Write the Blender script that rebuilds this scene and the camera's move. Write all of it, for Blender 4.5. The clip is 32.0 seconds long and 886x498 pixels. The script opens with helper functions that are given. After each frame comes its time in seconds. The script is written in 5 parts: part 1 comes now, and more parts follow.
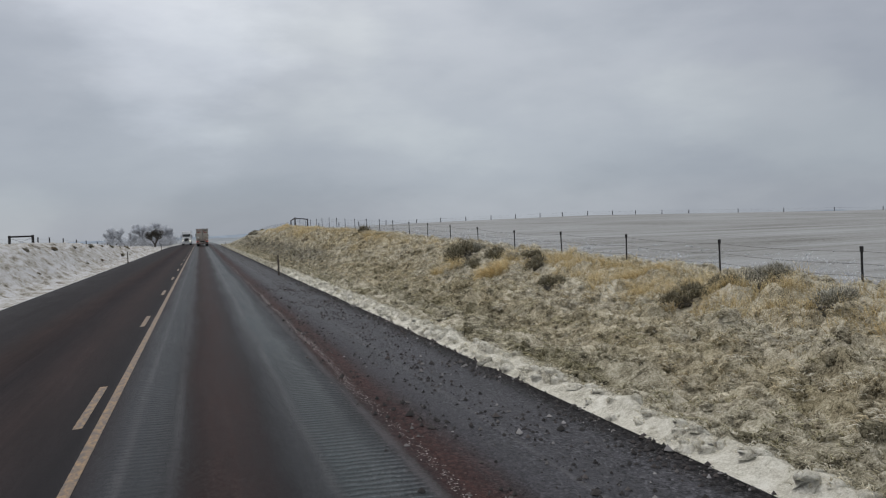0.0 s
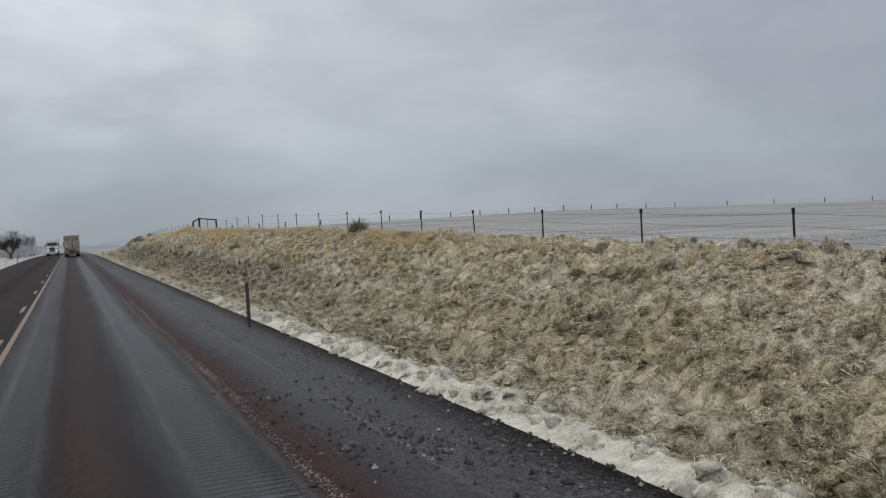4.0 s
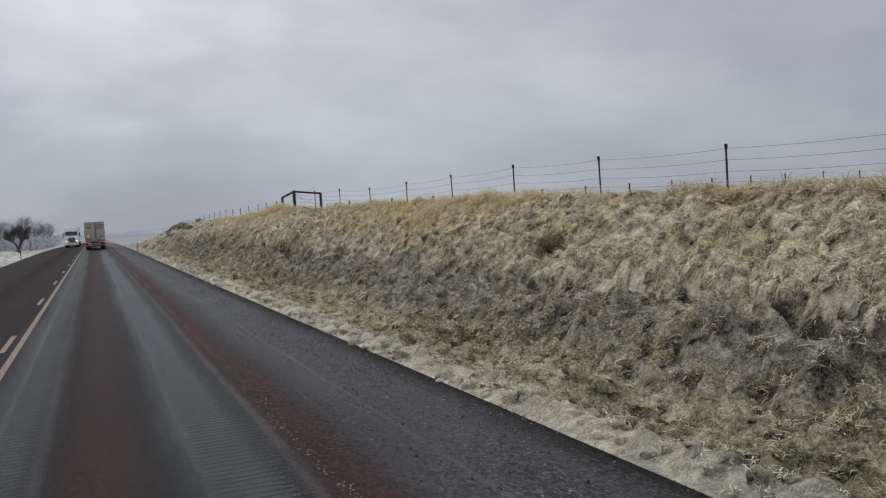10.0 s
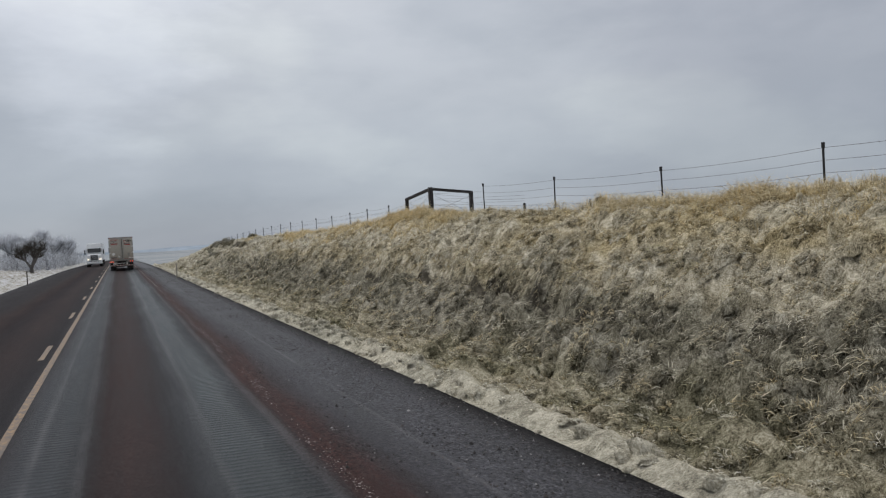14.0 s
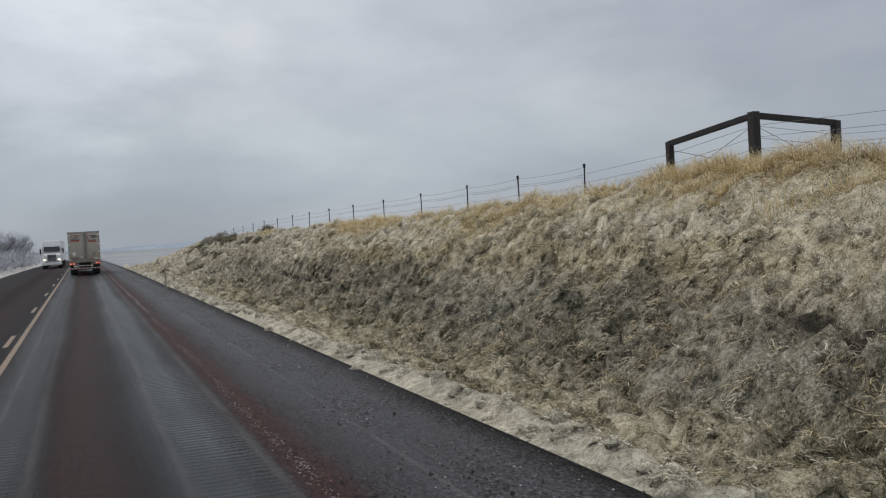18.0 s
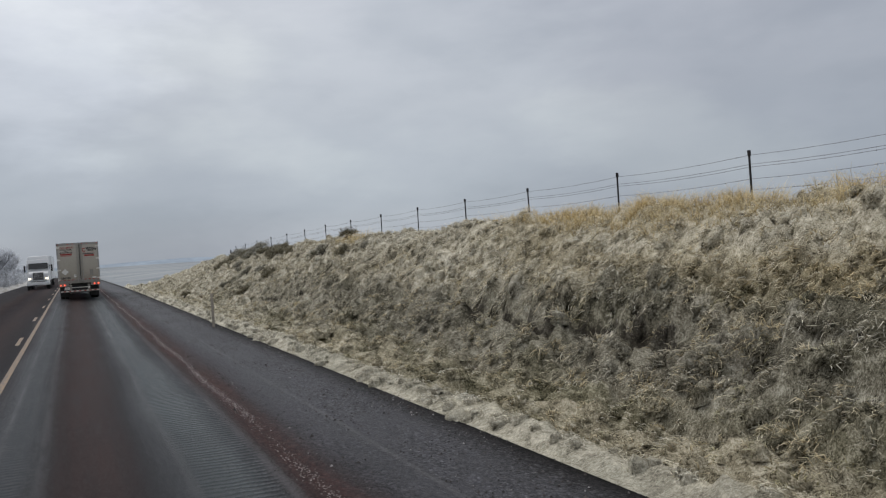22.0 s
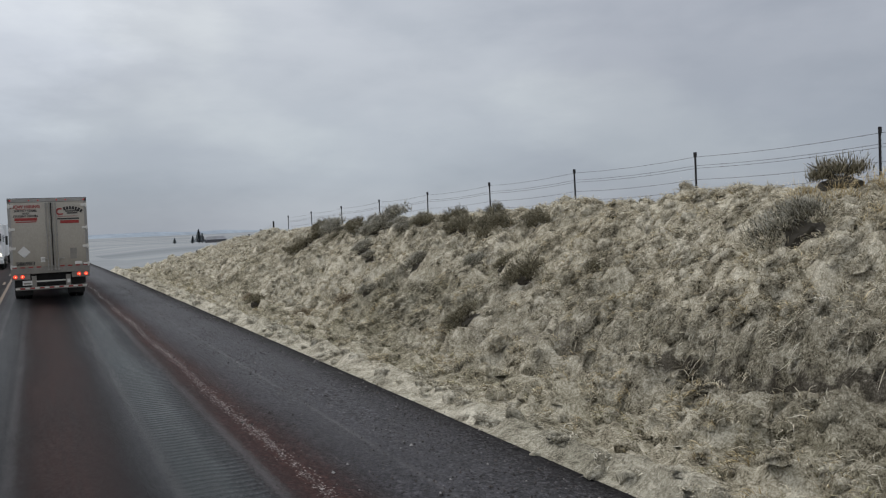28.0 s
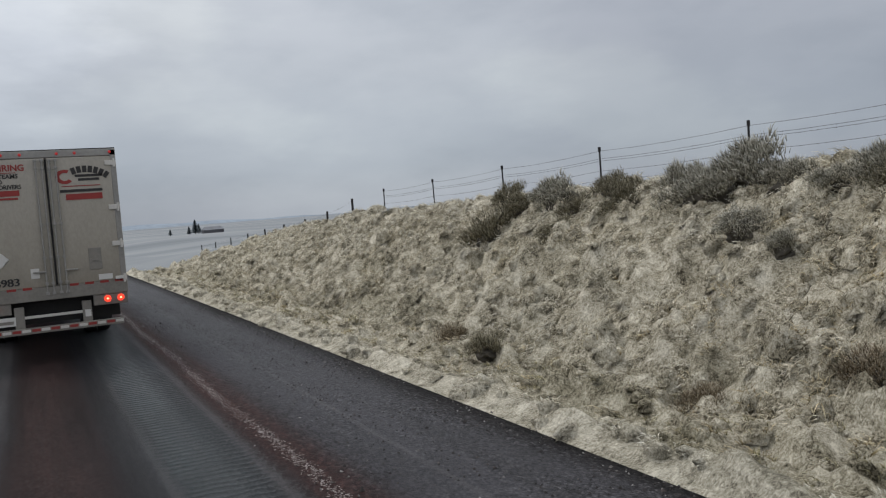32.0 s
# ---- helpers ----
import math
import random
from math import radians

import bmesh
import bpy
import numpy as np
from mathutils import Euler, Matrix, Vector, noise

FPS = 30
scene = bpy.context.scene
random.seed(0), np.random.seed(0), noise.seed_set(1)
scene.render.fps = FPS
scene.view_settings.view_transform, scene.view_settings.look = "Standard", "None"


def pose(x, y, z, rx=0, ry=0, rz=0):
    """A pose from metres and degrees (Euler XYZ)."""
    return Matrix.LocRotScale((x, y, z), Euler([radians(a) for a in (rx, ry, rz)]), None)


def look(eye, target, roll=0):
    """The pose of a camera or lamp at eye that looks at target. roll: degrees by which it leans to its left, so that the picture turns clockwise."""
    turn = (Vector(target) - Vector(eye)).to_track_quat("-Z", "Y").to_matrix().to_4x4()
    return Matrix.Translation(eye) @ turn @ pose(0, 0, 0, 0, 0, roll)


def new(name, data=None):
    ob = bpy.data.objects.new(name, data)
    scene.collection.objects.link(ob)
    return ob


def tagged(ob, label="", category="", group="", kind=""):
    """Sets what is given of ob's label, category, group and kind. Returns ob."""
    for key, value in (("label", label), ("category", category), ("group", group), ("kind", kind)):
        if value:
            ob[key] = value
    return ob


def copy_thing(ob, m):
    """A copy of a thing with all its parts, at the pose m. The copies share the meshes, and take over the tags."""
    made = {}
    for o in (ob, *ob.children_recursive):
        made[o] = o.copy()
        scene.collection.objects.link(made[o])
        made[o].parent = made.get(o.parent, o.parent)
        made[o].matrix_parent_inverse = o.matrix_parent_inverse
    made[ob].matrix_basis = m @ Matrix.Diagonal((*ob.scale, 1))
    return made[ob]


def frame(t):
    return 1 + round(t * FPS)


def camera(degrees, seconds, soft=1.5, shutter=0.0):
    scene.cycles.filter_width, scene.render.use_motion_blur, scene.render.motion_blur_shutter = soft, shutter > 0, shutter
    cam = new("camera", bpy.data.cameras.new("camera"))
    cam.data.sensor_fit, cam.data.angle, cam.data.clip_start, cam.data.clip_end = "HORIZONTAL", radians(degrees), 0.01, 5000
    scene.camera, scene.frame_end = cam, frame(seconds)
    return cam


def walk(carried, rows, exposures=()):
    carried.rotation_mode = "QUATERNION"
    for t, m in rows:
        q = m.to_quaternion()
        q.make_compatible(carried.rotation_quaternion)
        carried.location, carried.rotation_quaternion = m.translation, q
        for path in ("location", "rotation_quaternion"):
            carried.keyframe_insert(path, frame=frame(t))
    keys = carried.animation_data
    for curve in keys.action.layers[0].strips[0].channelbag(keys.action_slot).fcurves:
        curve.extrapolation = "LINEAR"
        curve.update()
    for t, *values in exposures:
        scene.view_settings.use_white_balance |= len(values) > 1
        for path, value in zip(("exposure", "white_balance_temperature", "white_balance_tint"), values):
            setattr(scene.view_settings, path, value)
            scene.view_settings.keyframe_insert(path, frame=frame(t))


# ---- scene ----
cam = camera(56.5, 32.0, 1.2)
PATH = [
    (0.0, (1.332, -6.627, 2.371), (4.149, 2.963, 2.084), -2.41),
    (0.5, (1.330, -3.086, 2.383), (3.914, 6.573, 2.177), -2.22),
    (1.0, (1.353, 0.362, 2.388), (4.503, 9.851, 2.162), -2.89),
    (1.5, (1.388, 3.883, 2.387), (5.288, 13.088, 2.134), -2.92),
    (2.0, (1.420, 7.369, 2.379), (5.570, 16.464, 2.112), -2.67),
    (2.5, (1.445, 10.646, 2.362), (5.703, 19.688, 2.035), -3.10),
    (3.0, (1.466, 14.063, 2.341), (5.468, 23.223, 2.052), -3.27),
    (3.5, (1.468, 17.397, 2.328), (5.537, 26.527, 2.011), -3.33),
    (4.0, (1.456, 20.666, 2.323), (5.570, 29.775, 2.001), -3.32),
    (4.5, (1.448, 23.872, 2.321), (5.133, 33.162, 1.995), -2.28),
    (6.5, (1.650, 36.550, 2.361), (5.477, 45.782, 2.016), -3.86),
    (7.0, (1.633, 39.821, 2.367), (5.422, 49.071, 2.068), -3.68),
    (7.5, (1.619, 43.020, 2.360), (5.373, 52.284, 2.068), -3.23),
    (8.0, (1.629, 46.282, 2.346), (5.548, 55.478, 2.076), -2.65),
    (8.5, (1.657, 49.464, 2.331), (5.531, 58.676, 1.985), -3.41),
    (9.0, (1.656, 52.658, 2.321), (5.526, 61.872, 1.952), -3.13),
    (9.5, (1.641, 55.769, 2.315), (5.472, 64.996, 1.885), -3.66),
    (10.0, (1.643, 58.874, 2.313), (5.522, 68.079, 1.853), -3.64),
    (10.5, (1.688, 61.931, 2.323), (5.551, 71.141, 1.809), -4.04),
    (11.0, (1.746, 65.073, 2.327), (5.727, 74.230, 1.785), -4.16),
    (11.5, (1.776, 68.149, 2.320), (6.175, 77.112, 1.754), -4.25),
    (12.0, (1.727, 70.990, 2.320), (6.129, 79.959, 1.900), -4.77),
    (12.5, (1.645, 73.774, 2.337), (5.442, 83.021, 2.070), -4.19),
    (13.0, (1.567, 76.388, 2.356), (5.334, 85.648, 2.113), -3.53),
    (13.5, (1.513, 78.994, 2.367), (5.194, 88.290, 2.154), -3.45),
    (14.0, (1.496, 81.716, 2.365), (5.155, 91.020, 2.157), -3.24),
    (14.5, (1.527, 84.377, 2.350), (5.156, 93.692, 2.127), -3.31),
    (15.0, (1.554, 87.089, 2.339), (5.445, 96.299, 2.138), -3.79),
    (15.5, (1.574, 89.639, 2.330), (5.163, 98.972, 2.154), -2.49),
    (17.5, (1.615, 100.882, 2.317), (5.763, 109.976, 2.000), -3.53),
    (18.0, (1.629, 103.622, 2.319), (5.631, 112.783, 2.070), -3.27),
    (18.5, (1.603, 105.980, 2.323), (5.652, 115.120, 2.082), -4.29),
    (19.0, (1.554, 108.445, 2.326), (5.741, 117.524, 2.114), -4.05),
    (19.5, (1.513, 110.868, 2.327), (5.878, 119.864, 2.155), -4.29),
    (20.0, (1.483, 113.317, 2.328), (5.572, 122.442, 2.190), -4.01),
    (20.5, (1.485, 115.713, 2.330), (5.418, 124.906, 2.187), -2.76),
    (21.0, (1.484, 118.073, 2.328), (5.569, 127.199, 2.183), -3.34),
    (21.5, (1.463, 120.382, 2.319), (5.392, 129.578, 2.239), -3.15),
    (22.0, (1.433, 122.747, 2.312), (5.534, 131.866, 2.223), -3.74),
    (22.5, (1.395, 125.055, 2.325), (5.418, 134.210, 2.278), -2.86),
    (23.0, (1.361, 127.363, 2.339), (5.316, 136.548, 2.326), -2.74),
    (23.5, (1.323, 129.671, 2.345), (5.425, 138.790, 2.295), -2.74),
    (24.0, (1.263, 131.908, 2.341), (5.358, 141.031, 2.270), -2.44),
    (24.5, (1.229, 134.189, 2.332), (5.104, 143.407, 2.227), -2.70),
    (25.0, (1.226, 136.601, 2.326), (5.196, 145.778, 2.140), -3.10),
    (25.5, (1.215, 138.858, 2.333), (5.025, 148.103, 2.182), -2.65),
    (27.5, (1.301, 148.071, 2.424), (5.619, 157.087, 2.167), -3.36),
    (28.0, (1.310, 150.253, 2.441), (5.742, 159.210, 2.100), -2.31),
    (28.5, (1.323, 152.303, 2.445), (5.832, 161.221, 2.087), -2.56),
    (29.0, (1.325, 154.421, 2.450), (5.724, 163.392, 2.057), -3.12),
    (29.5, (1.332, 156.545, 2.449), (5.802, 165.481, 2.030), -3.58),
    (30.0, (1.365, 158.625, 2.438), (5.843, 167.555, 1.993), -3.63),
    (30.5, (1.361, 160.660, 2.415), (5.912, 169.543, 1.791), -4.46),
    (31.0, (1.389, 162.671, 2.389), (5.676, 171.687, 1.791), -4.55),
    (31.5, (1.433, 164.695, 2.369), (5.668, 173.742, 1.893), -4.40),
    (32.0, (1.460, 166.742, 2.352), (5.951, 175.660, 1.792), -4.34),
]
walk(cam, [(t, look(eye, target, roll)) for t, eye, target, roll in PATH], [(0.0, -0.12), (4.5, -0.1), (7.0, -0.04), (32.0, -0.04)])

# ---- world and light: a grey overcast sky ----
world = bpy.data.worlds.new("overcast_sky")
scene.world = world
world.use_nodes = True
wn, wl = world.node_tree.nodes, world.node_tree.links
wn.clear()
w_out = wn.new("ShaderNodeOutputWorld")
w_bg = wn.new("ShaderNodeBackground")
w_add = wn.new("ShaderNodeAddShader")
w_sky = wn.new("ShaderNodeTexSky")
w_sky.sky_type, w_sky.sun_disc = "NISHITA", False
w_sky.sun_elevation, w_sky.sun_rotation = radians(52), radians(-36)
w_bg2 = wn.new("ShaderNodeBackground")
w_bg2.inputs["Strength"].default_value = 0.008
wl.new(w_sky.outputs["Color"], w_bg2.inputs["Color"])
w_co = wn.new("ShaderNodeTexCoord")
w_sep = wn.new("ShaderNodeSeparateXYZ")
wl.new(w_co.outputs["Generated"], w_sep.inputs[0])


def w_math(op, a, b=None, clamp=False):
    n = wn.new("ShaderNodeMath")
    n.operation, n.use_clamp = op, clamp
    for i, v in enumerate((a, b)):
        if v is None:
            continue
        if isinstance(v, (int, float)):
            n.inputs[i].default_value = v
        else:
            wl.new(v, n.inputs[i])
    return n.outputs[0]


def w_noise(scale, stretch, detail, rough=0.55, offset=(0, 0, 0)):
    m = wn.new("ShaderNodeMapping")
    m.inputs["Scale"].default_value = stretch
    m.inputs["Location"].default_value = offset
    wl.new(w_co.outputs["Generated"], m.inputs["Vector"])
    n = wn.new("ShaderNodeTexNoise")
    n.inputs["Scale"].default_value = scale
    n.inputs["Detail"].default_value = detail
    n.inputs["Roughness"].default_value = rough
    wl.new(m.outputs[0], n.inputs["Vector"])
    return n.outputs[0]


def w_ramp(fac, stops, mode="EASE"):
    n = wn.new("ShaderNodeValToRGB")
    n.color_ramp.interpolation = mode
    while len(n.color_ramp.elements) < len(stops):
        n.color_ramp.elements.new(0.5)
    for e, (p, c) in zip(n.color_ramp.elements, stops):
        e.position, e.color = p, (*c, 1)
    wl.new(fac, n.inputs[0])
    return n.outputs[0]


def w_mix(kind, fac, a, b):
    n = wn.new("ShaderNodeMix")
    n.data_type, n.blend_type = "RGBA", kind
    for s, v in ((n.inputs["Factor"], fac), (n.inputs["A"], a), (n.inputs["B"], b)):
        if isinstance(v, (int, float)):
            s.default_value = v
        elif isinstance(v, tuple):
            s.default_value = (*v, 1)
        else:
            wl.new(v, s)
    return n.outputs["Result"]


height_col = w_ramp(w_sep.outputs["Z"], [(0.0, (0.36, 0.39, 0.44)), (0.05, (0.35, 0.385, 0.44)), (0.16, (0.42, 0.445, 0.49)),
                                         (0.3, (0.52, 0.54, 0.585)), (0.6, (0.8, 0.81, 0.83)), (1.0, (1.0, 1.0, 1.0))], "LINEAR")
banks = w_ramp(w_noise(2.4, (1, 1, 2.3), 6.0, 0.5, (0.3, 1.7, 0.4)), [(0.34, (0.825, 0.845, 0.88)), (0.5, (0.965, 0.975, 1.0)), (0.66, (1.14, 1.145, 1.13))])
wisps = w_ramp(w_noise(7.0, (1, 1, 2.6), 7.0, 0.55, (2.3, 0.2, 1.1)), [(0.36, (0.975, 0.978, 0.982)), (0.62, (1.025, 1.022, 1.02))])
sky_col = w_mix("MULTIPLY", 1.0, w_mix("MULTIPLY", 1.0, height_col, banks), wisps)
w_dot = wn.new("ShaderNodeVectorMath")
w_dot.operation = "DOT_PRODUCT"
w_dot.inputs[1].default_value = Vector((-0.01, 0.965, 0.25)).normalized()
wl.new(w_co.outputs["Generated"], w_dot.inputs[0])
near_glow = w_math("ADD", w_dot.outputs["Value"], w_math("MULTIPLY", w_math("SUBTRACT", w_noise(5.0, (1, 1, 2.8), 6.0, 0.55, (0.7, 0.1, 0.4)), 0.5), 0.035))
veil = w_ramp(near_glow, [(0.72, (1, 1, 1)), (0.95, (1.09, 1.09, 1.085)), (0.985, (1.16, 1.16, 1.14)), (1.0, (1.5, 1.49, 1.45))], "EASE")
sky_col = w_mix("MULTIPLY", 1.0, sky_col, veil)
w_dot2 = wn.new("ShaderNodeVectorMath")
w_dot2.operation = "DOT_PRODUCT"
w_dot2.inputs[1].default_value = Vector((0.38, 0.92, 0.15)).normalized()
wl.new(w_co.outputs["Generated"], w_dot2.inputs[0])
rift = w_math("ADD", w_dot2.outputs["Value"], w_math("MULTIPLY", w_math("SUBTRACT", w_noise(6.0, (1, 1, 4.0), 6.0, 0.55, (1.7, 0.6, 0.2)), 0.5), 0.04))
sky_col = w_mix("MULTIPLY", 1.0, sky_col, w_ramp(rift, [(0.96, (1, 1, 1)), (1.0, (1.2, 1.195, 1.16))], "EASE"))
wl.new(sky_col, w_bg.inputs["Color"])
w_bg.inputs["Strength"].default_value = 0.92
wl.new(w_bg.outputs[0], w_add.inputs[0])
wl.new(w_bg2.outputs[0], w_add.inputs[1])
wl.new(w_add.outputs[0], w_out.inputs["Surface"])

sun = new("sun", bpy.data.lights.new("sun", "SUN"))
sun.data.energy, sun.data.angle, sun.data.color = 0.95, radians(24), (1.0, 0.96, 0.9)
sun.matrix_world = look((-25, 34, 55), (0, 0, 0))

# ---- materials ----


class Nodes:
    """A principled material under construction."""

    def __init__(self, name, rough=0.8, metal=0.0, spec=0.5):
        self.m = bpy.data.materials.new(name)
        self.m.use_nodes = True
        self.n, self.l = self.m.node_tree.nodes, self.m.node_tree.links
        self.b = self.n["Principled BSDF"]
        self.b.inputs["Roughness"].default_value = rough
        self.b.inputs["Metallic"].default_value = metal
        self.b.inputs["Specular IOR Level"].default_value = spec
        self.co = self.n.new("ShaderNodeTexCoord").outputs["Object"]

    def put(self, sock, v):
        if isinstance(v, (int, float)):
            sock.default_value = v
        elif isinstance(v, tuple):
            sock.default_value = (*v, 1) if len(v) == 3 and sock.type == "RGBA" else v
        else:
            self.l.new(v, sock)

    def noise(self, scale, detail=4.0, rough=0.55, stretch=None, vec=None, distort=0.0):
        v = vec or self.co
        if stretch:
            m = self.n.new("ShaderNodeMapping")
            m.inputs["Scale"].default_value = stretch
            self.l.new(v, m.inputs["Vector"])
            v = m.outputs[0]
        t = self.n.new("ShaderNodeTexNoise")
        t.inputs["Scale"].default_value, t.inputs["Detail"].default_value = scale, detail
        t.inputs["Roughness"].default_value, t.inputs["Distortion"].default_value = rough, distort
        self.l.new(v, t.inputs["Vector"])
        return t.outputs[0]

    def voronoi(self, scale, out="Distance", stretch=None):
        v = self.co
        if stretch:
            m = self.n.new("ShaderNodeMapping")
            m.inputs["Scale"].default_value = stretch
            self.l.new(v, m.inputs["Vector"])
            v = m.outputs[0]
        t = self.n.new("ShaderNodeTexVoronoi")
        t.inputs["Scale"].default_value = scale
        self.l.new(v, t.inputs["Vector"])
        return t.outputs[out]

    def math(self, op, a, b=0.0, clamp=False):
        t = self.n.new("ShaderNodeMath")
        t.operation, t.use_clamp = op, clamp
        self.put(t.inputs[0], a)
        self.put(t.inputs[1], b)
        return t.outputs[0]

    def ramp(self, fac, stops, mode="LINEAR"):
        t = self.n.new("ShaderNodeValToRGB")
        t.color_ramp.interpolation = mode
        while len(t.color_ramp.elements) < len(stops):
            t.color_ramp.elements.new(0.5)
        for e, (p, c) in zip(t.color_ramp.elements, stops):
            c = (c, c, c) if isinstance(c, (int, float)) else c
            e.position, e.color = p, (*c, 1)
        self.put(t.inputs[0], fac)
        return t.outputs[0]

    def mix(self, fac, a, b, kind="MIX"):
        t = self.n.new("ShaderNodeMix")
        t.data_type, t.blend_type = "RGBA", kind
        self.put(t.inputs["Factor"], fac)
        self.put(t.inputs["A"], a)
        self.put(t.inputs["B"], b)
        return t.outputs["Result"]

    def axis(self, k):
        t = self.n.new("ShaderNodeSeparateXYZ")
        self.l.new(self.co, t.inputs[0])
        return t.outputs[k]

    def island(self):
        return self.n.new("ShaderNodeNewGeometry").outputs["Random Per Island"]

    def random(self):
        return self.n.new("ShaderNodeObjectInfo").outputs["Random"]

    def bump(self, height, strength=0.5, dist=0.02):
        t = self.n.new("ShaderNodeBump")
        t.inputs["Strength"].default_value, t.inputs["Distance"].default_value = strength, dist
        self.put(t.inputs["Height"], height)
        self.l.new(t.outputs[0], self.b.inputs["Normal"])

    def done(self, color=None, rough=None):
        if color is not None:
            self.put(self.b.inputs["Base Color"], color)
        if rough is not None:
            self.put(self.b.inputs["Roughness"], rough)
        return self.m


def plain(name, color, rough=0.6, metal=0.0, vary=0.15, scale=6.0, bump=0.0, spec=0.5):
    k = Nodes(name, rough, metal, spec)
    big, fine = k.noise(scale * 0.3, 3), k.noise(scale * 4, 5)
    f = k.ramp(k.math("ADD", k.math("MULTIPLY", big, 0.6), k.math("MULTIPLY", fine, 0.4)), [(0.3, 1 - vary), (0.7, 1 + vary)])
    if bump:
        k.bump(fine, bump, 0.01)
    return k.done(k.mix(1.0, color, f, "MULTIPLY"))


def along_road(k, x, stops):
    """A ramp across the road: x from -7 to 7 m."""
    return k.ramp(k.math("DIVIDE", k.math("ADD", x, 7.0), 14.0), [((p + 7) / 14, c) for p, c in stops])


# wet asphalt with slush-polished wheel tracks and strips of red cinder between them
k = Nodes("wet_asphalt", spec=0.28)
wob = k.math("MULTIPLY", k.math("SUBTRACT", k.noise(0.8, 4, stretch=(1, 0.12, 1)), 0.5), 0.55)
fray = k.math("MULTIPLY", k.math("SUBTRACT", k.noise(26.0, 5, 0.7, stretch=(1, 0.3, 1)), 0.5), 0.3)
xx = k.math("ADD", k.axis(0), k.math("ADD", wob, fray))
# teal and bluish tones also hold the sky's reflection in the wet tracks
asph, wet, teal, red = (0.028, 0.026, 0.028), (0.019, 0.018, 0.020), (0.026, 0.034, 0.036), (0.041, 0.025, 0.023)
oncoming_lane = [(-6.2, (0.07, 0.07, 0.073)), (-5.2, (0.05, 0.048, 0.050)), (-3.5, (0.032, 0.029, 0.031)), (-2.7, (0.048, 0.034, 0.032)), (-1.9, (0.034, 0.029, 0.031)), (-1.1, (0.046, 0.033, 0.032)), (-0.25, asph)]
near_lane = [(0.1, (0.034, 0.030, 0.033)), (0.35, (0.030, 0.033, 0.038)), (0.7, (0.032, 0.036, 0.040)), (0.95, wet), (1.15, (0.034, 0.023, 0.022)), (1.35, red), (1.6, red), (1.9, (0.031, 0.022, 0.022))]
edge_and_shoulder = [(2.1, wet), (2.35, (0.022, 0.024, 0.027)), (2.55, teal), (2.95, (0.034, 0.041, 0.043)), (3.2, (0.034, 0.037, 0.040)), (3.34, (0.040, 0.030, 0.030)), (3.44, (0.048, 0.026, 0.024)), (3.62, (0.056, 0.027, 0.023)), (3.82, (0.052, 0.027, 0.025)), (3.98, (0.044, 0.034, 0.035)), (4.2, (0.048, 0.046, 0.052)), (4.6, (0.050, 0.050, 0.057)), (5.0, (0.054, 0.054, 0.061)), (5.6, (0.052, 0.052, 0.058)), (5.95, (0.030, 0.029, 0.030)), (6.2, (0.020, 0.019, 0.019))]
strip = along_road(k, xx, oncoming_lane + near_lane + edge_and_shoulder)
grit = k.noise(140.0, 3, 0.7)
blot = k.noise(1.3, 6, 0.65, stretch=(1, 0.22, 1))
streak = k.noise(4.0, 4, 0.65, stretch=(3.0, 0.05, 1))
col = k.mix(1.0, strip, k.ramp(grit, [(0.3, 0.82), (0.7, 1.2)]), "MULTIPLY")
col = k.mix(1.0, col, k.ramp(blot, [(0.3, 0.72), (0.7, 1.3)]), "MULTIPLY")
col = k.mix(0.9, col, k.ramp(streak, [(0.3, 0.72), (0.7, 1.35)]), "MULTIPLY")
frost_at = along_road(k, xx, [(-6.0, 0.25), (-4.6, 0.05), (-0.2, 0.04), (0.15, 0.15), (0.9, 0.2), (1.1, 0.02), (1.3, 0.14), (1.6, 0.14), (1.9, 0.04), (2.6, 0.2), (3.1, 0.25), (3.28, 0.4), (3.42, 0.1), (3.9, 0.1), (4.3, 0.25), (5.0, 0.45), (5.9, 0.4), (6.2, 0.0)])
frost = k.math("MULTIPLY", frost_at, k.ramp(k.noise(30.0, 6, 0.75, stretch=(1, 0.6, 1)), [(0.46, 0.0), (0.68, 1.0)]))
col = k.mix(frost, col, (0.26, 0.25, 0.26))
stones = k.voronoi(34.0, "Color")
crumbs = k.noise(17.0, 5, 0.75, stretch=(1, 0.6, 1))
gravel_at = along_road(k, xx, [(0.9, 0.0), (1.2, 0.35), (1.8, 0.35), (2.1, 0.0), (3.2, 0.0), (3.4, 0.7), (3.9, 0.8), (4.2, 0.75), (4.6, 0.8), (5.0, 1.0), (6.2, 1.0)])
gravel_at = k.math("MULTIPLY", gravel_at, k.ramp(k.noise(0.9, 5, 0.65, stretch=(1, 0.4, 1)), [(0.35, 0.25), (0.6, 1.0)]))
col = k.mix(k.math("MULTIPLY", gravel_at, 0.8), col, k.mix(1.0, col, k.ramp(stones, [(0.15, 0.3), (0.5, 1.0), (0.85, 2.1)]), "MULTIPLY"))
col = k.mix(k.math("MULTIPLY", gravel_at, 0.9), col, k.mix(1.0, col, k.ramp(crumbs, [(0.38, 0.22), (0.48, 0.9), (0.6, 1.35)]), "MULTIPLY"))
tread = k.n.new("ShaderNodeTexWave")
tread.wave_type, tread.bands_direction = "BANDS", "Y"
tread.inputs["Scale"].default_value, tread.inputs["Distortion"].default_value = 2.2, 3.2
tread.inputs["Detail"].default_value, tread.inputs["Detail Scale"].default_value = 3.0, 1.6
k.l.new(k.co, tread.inputs["Vector"])
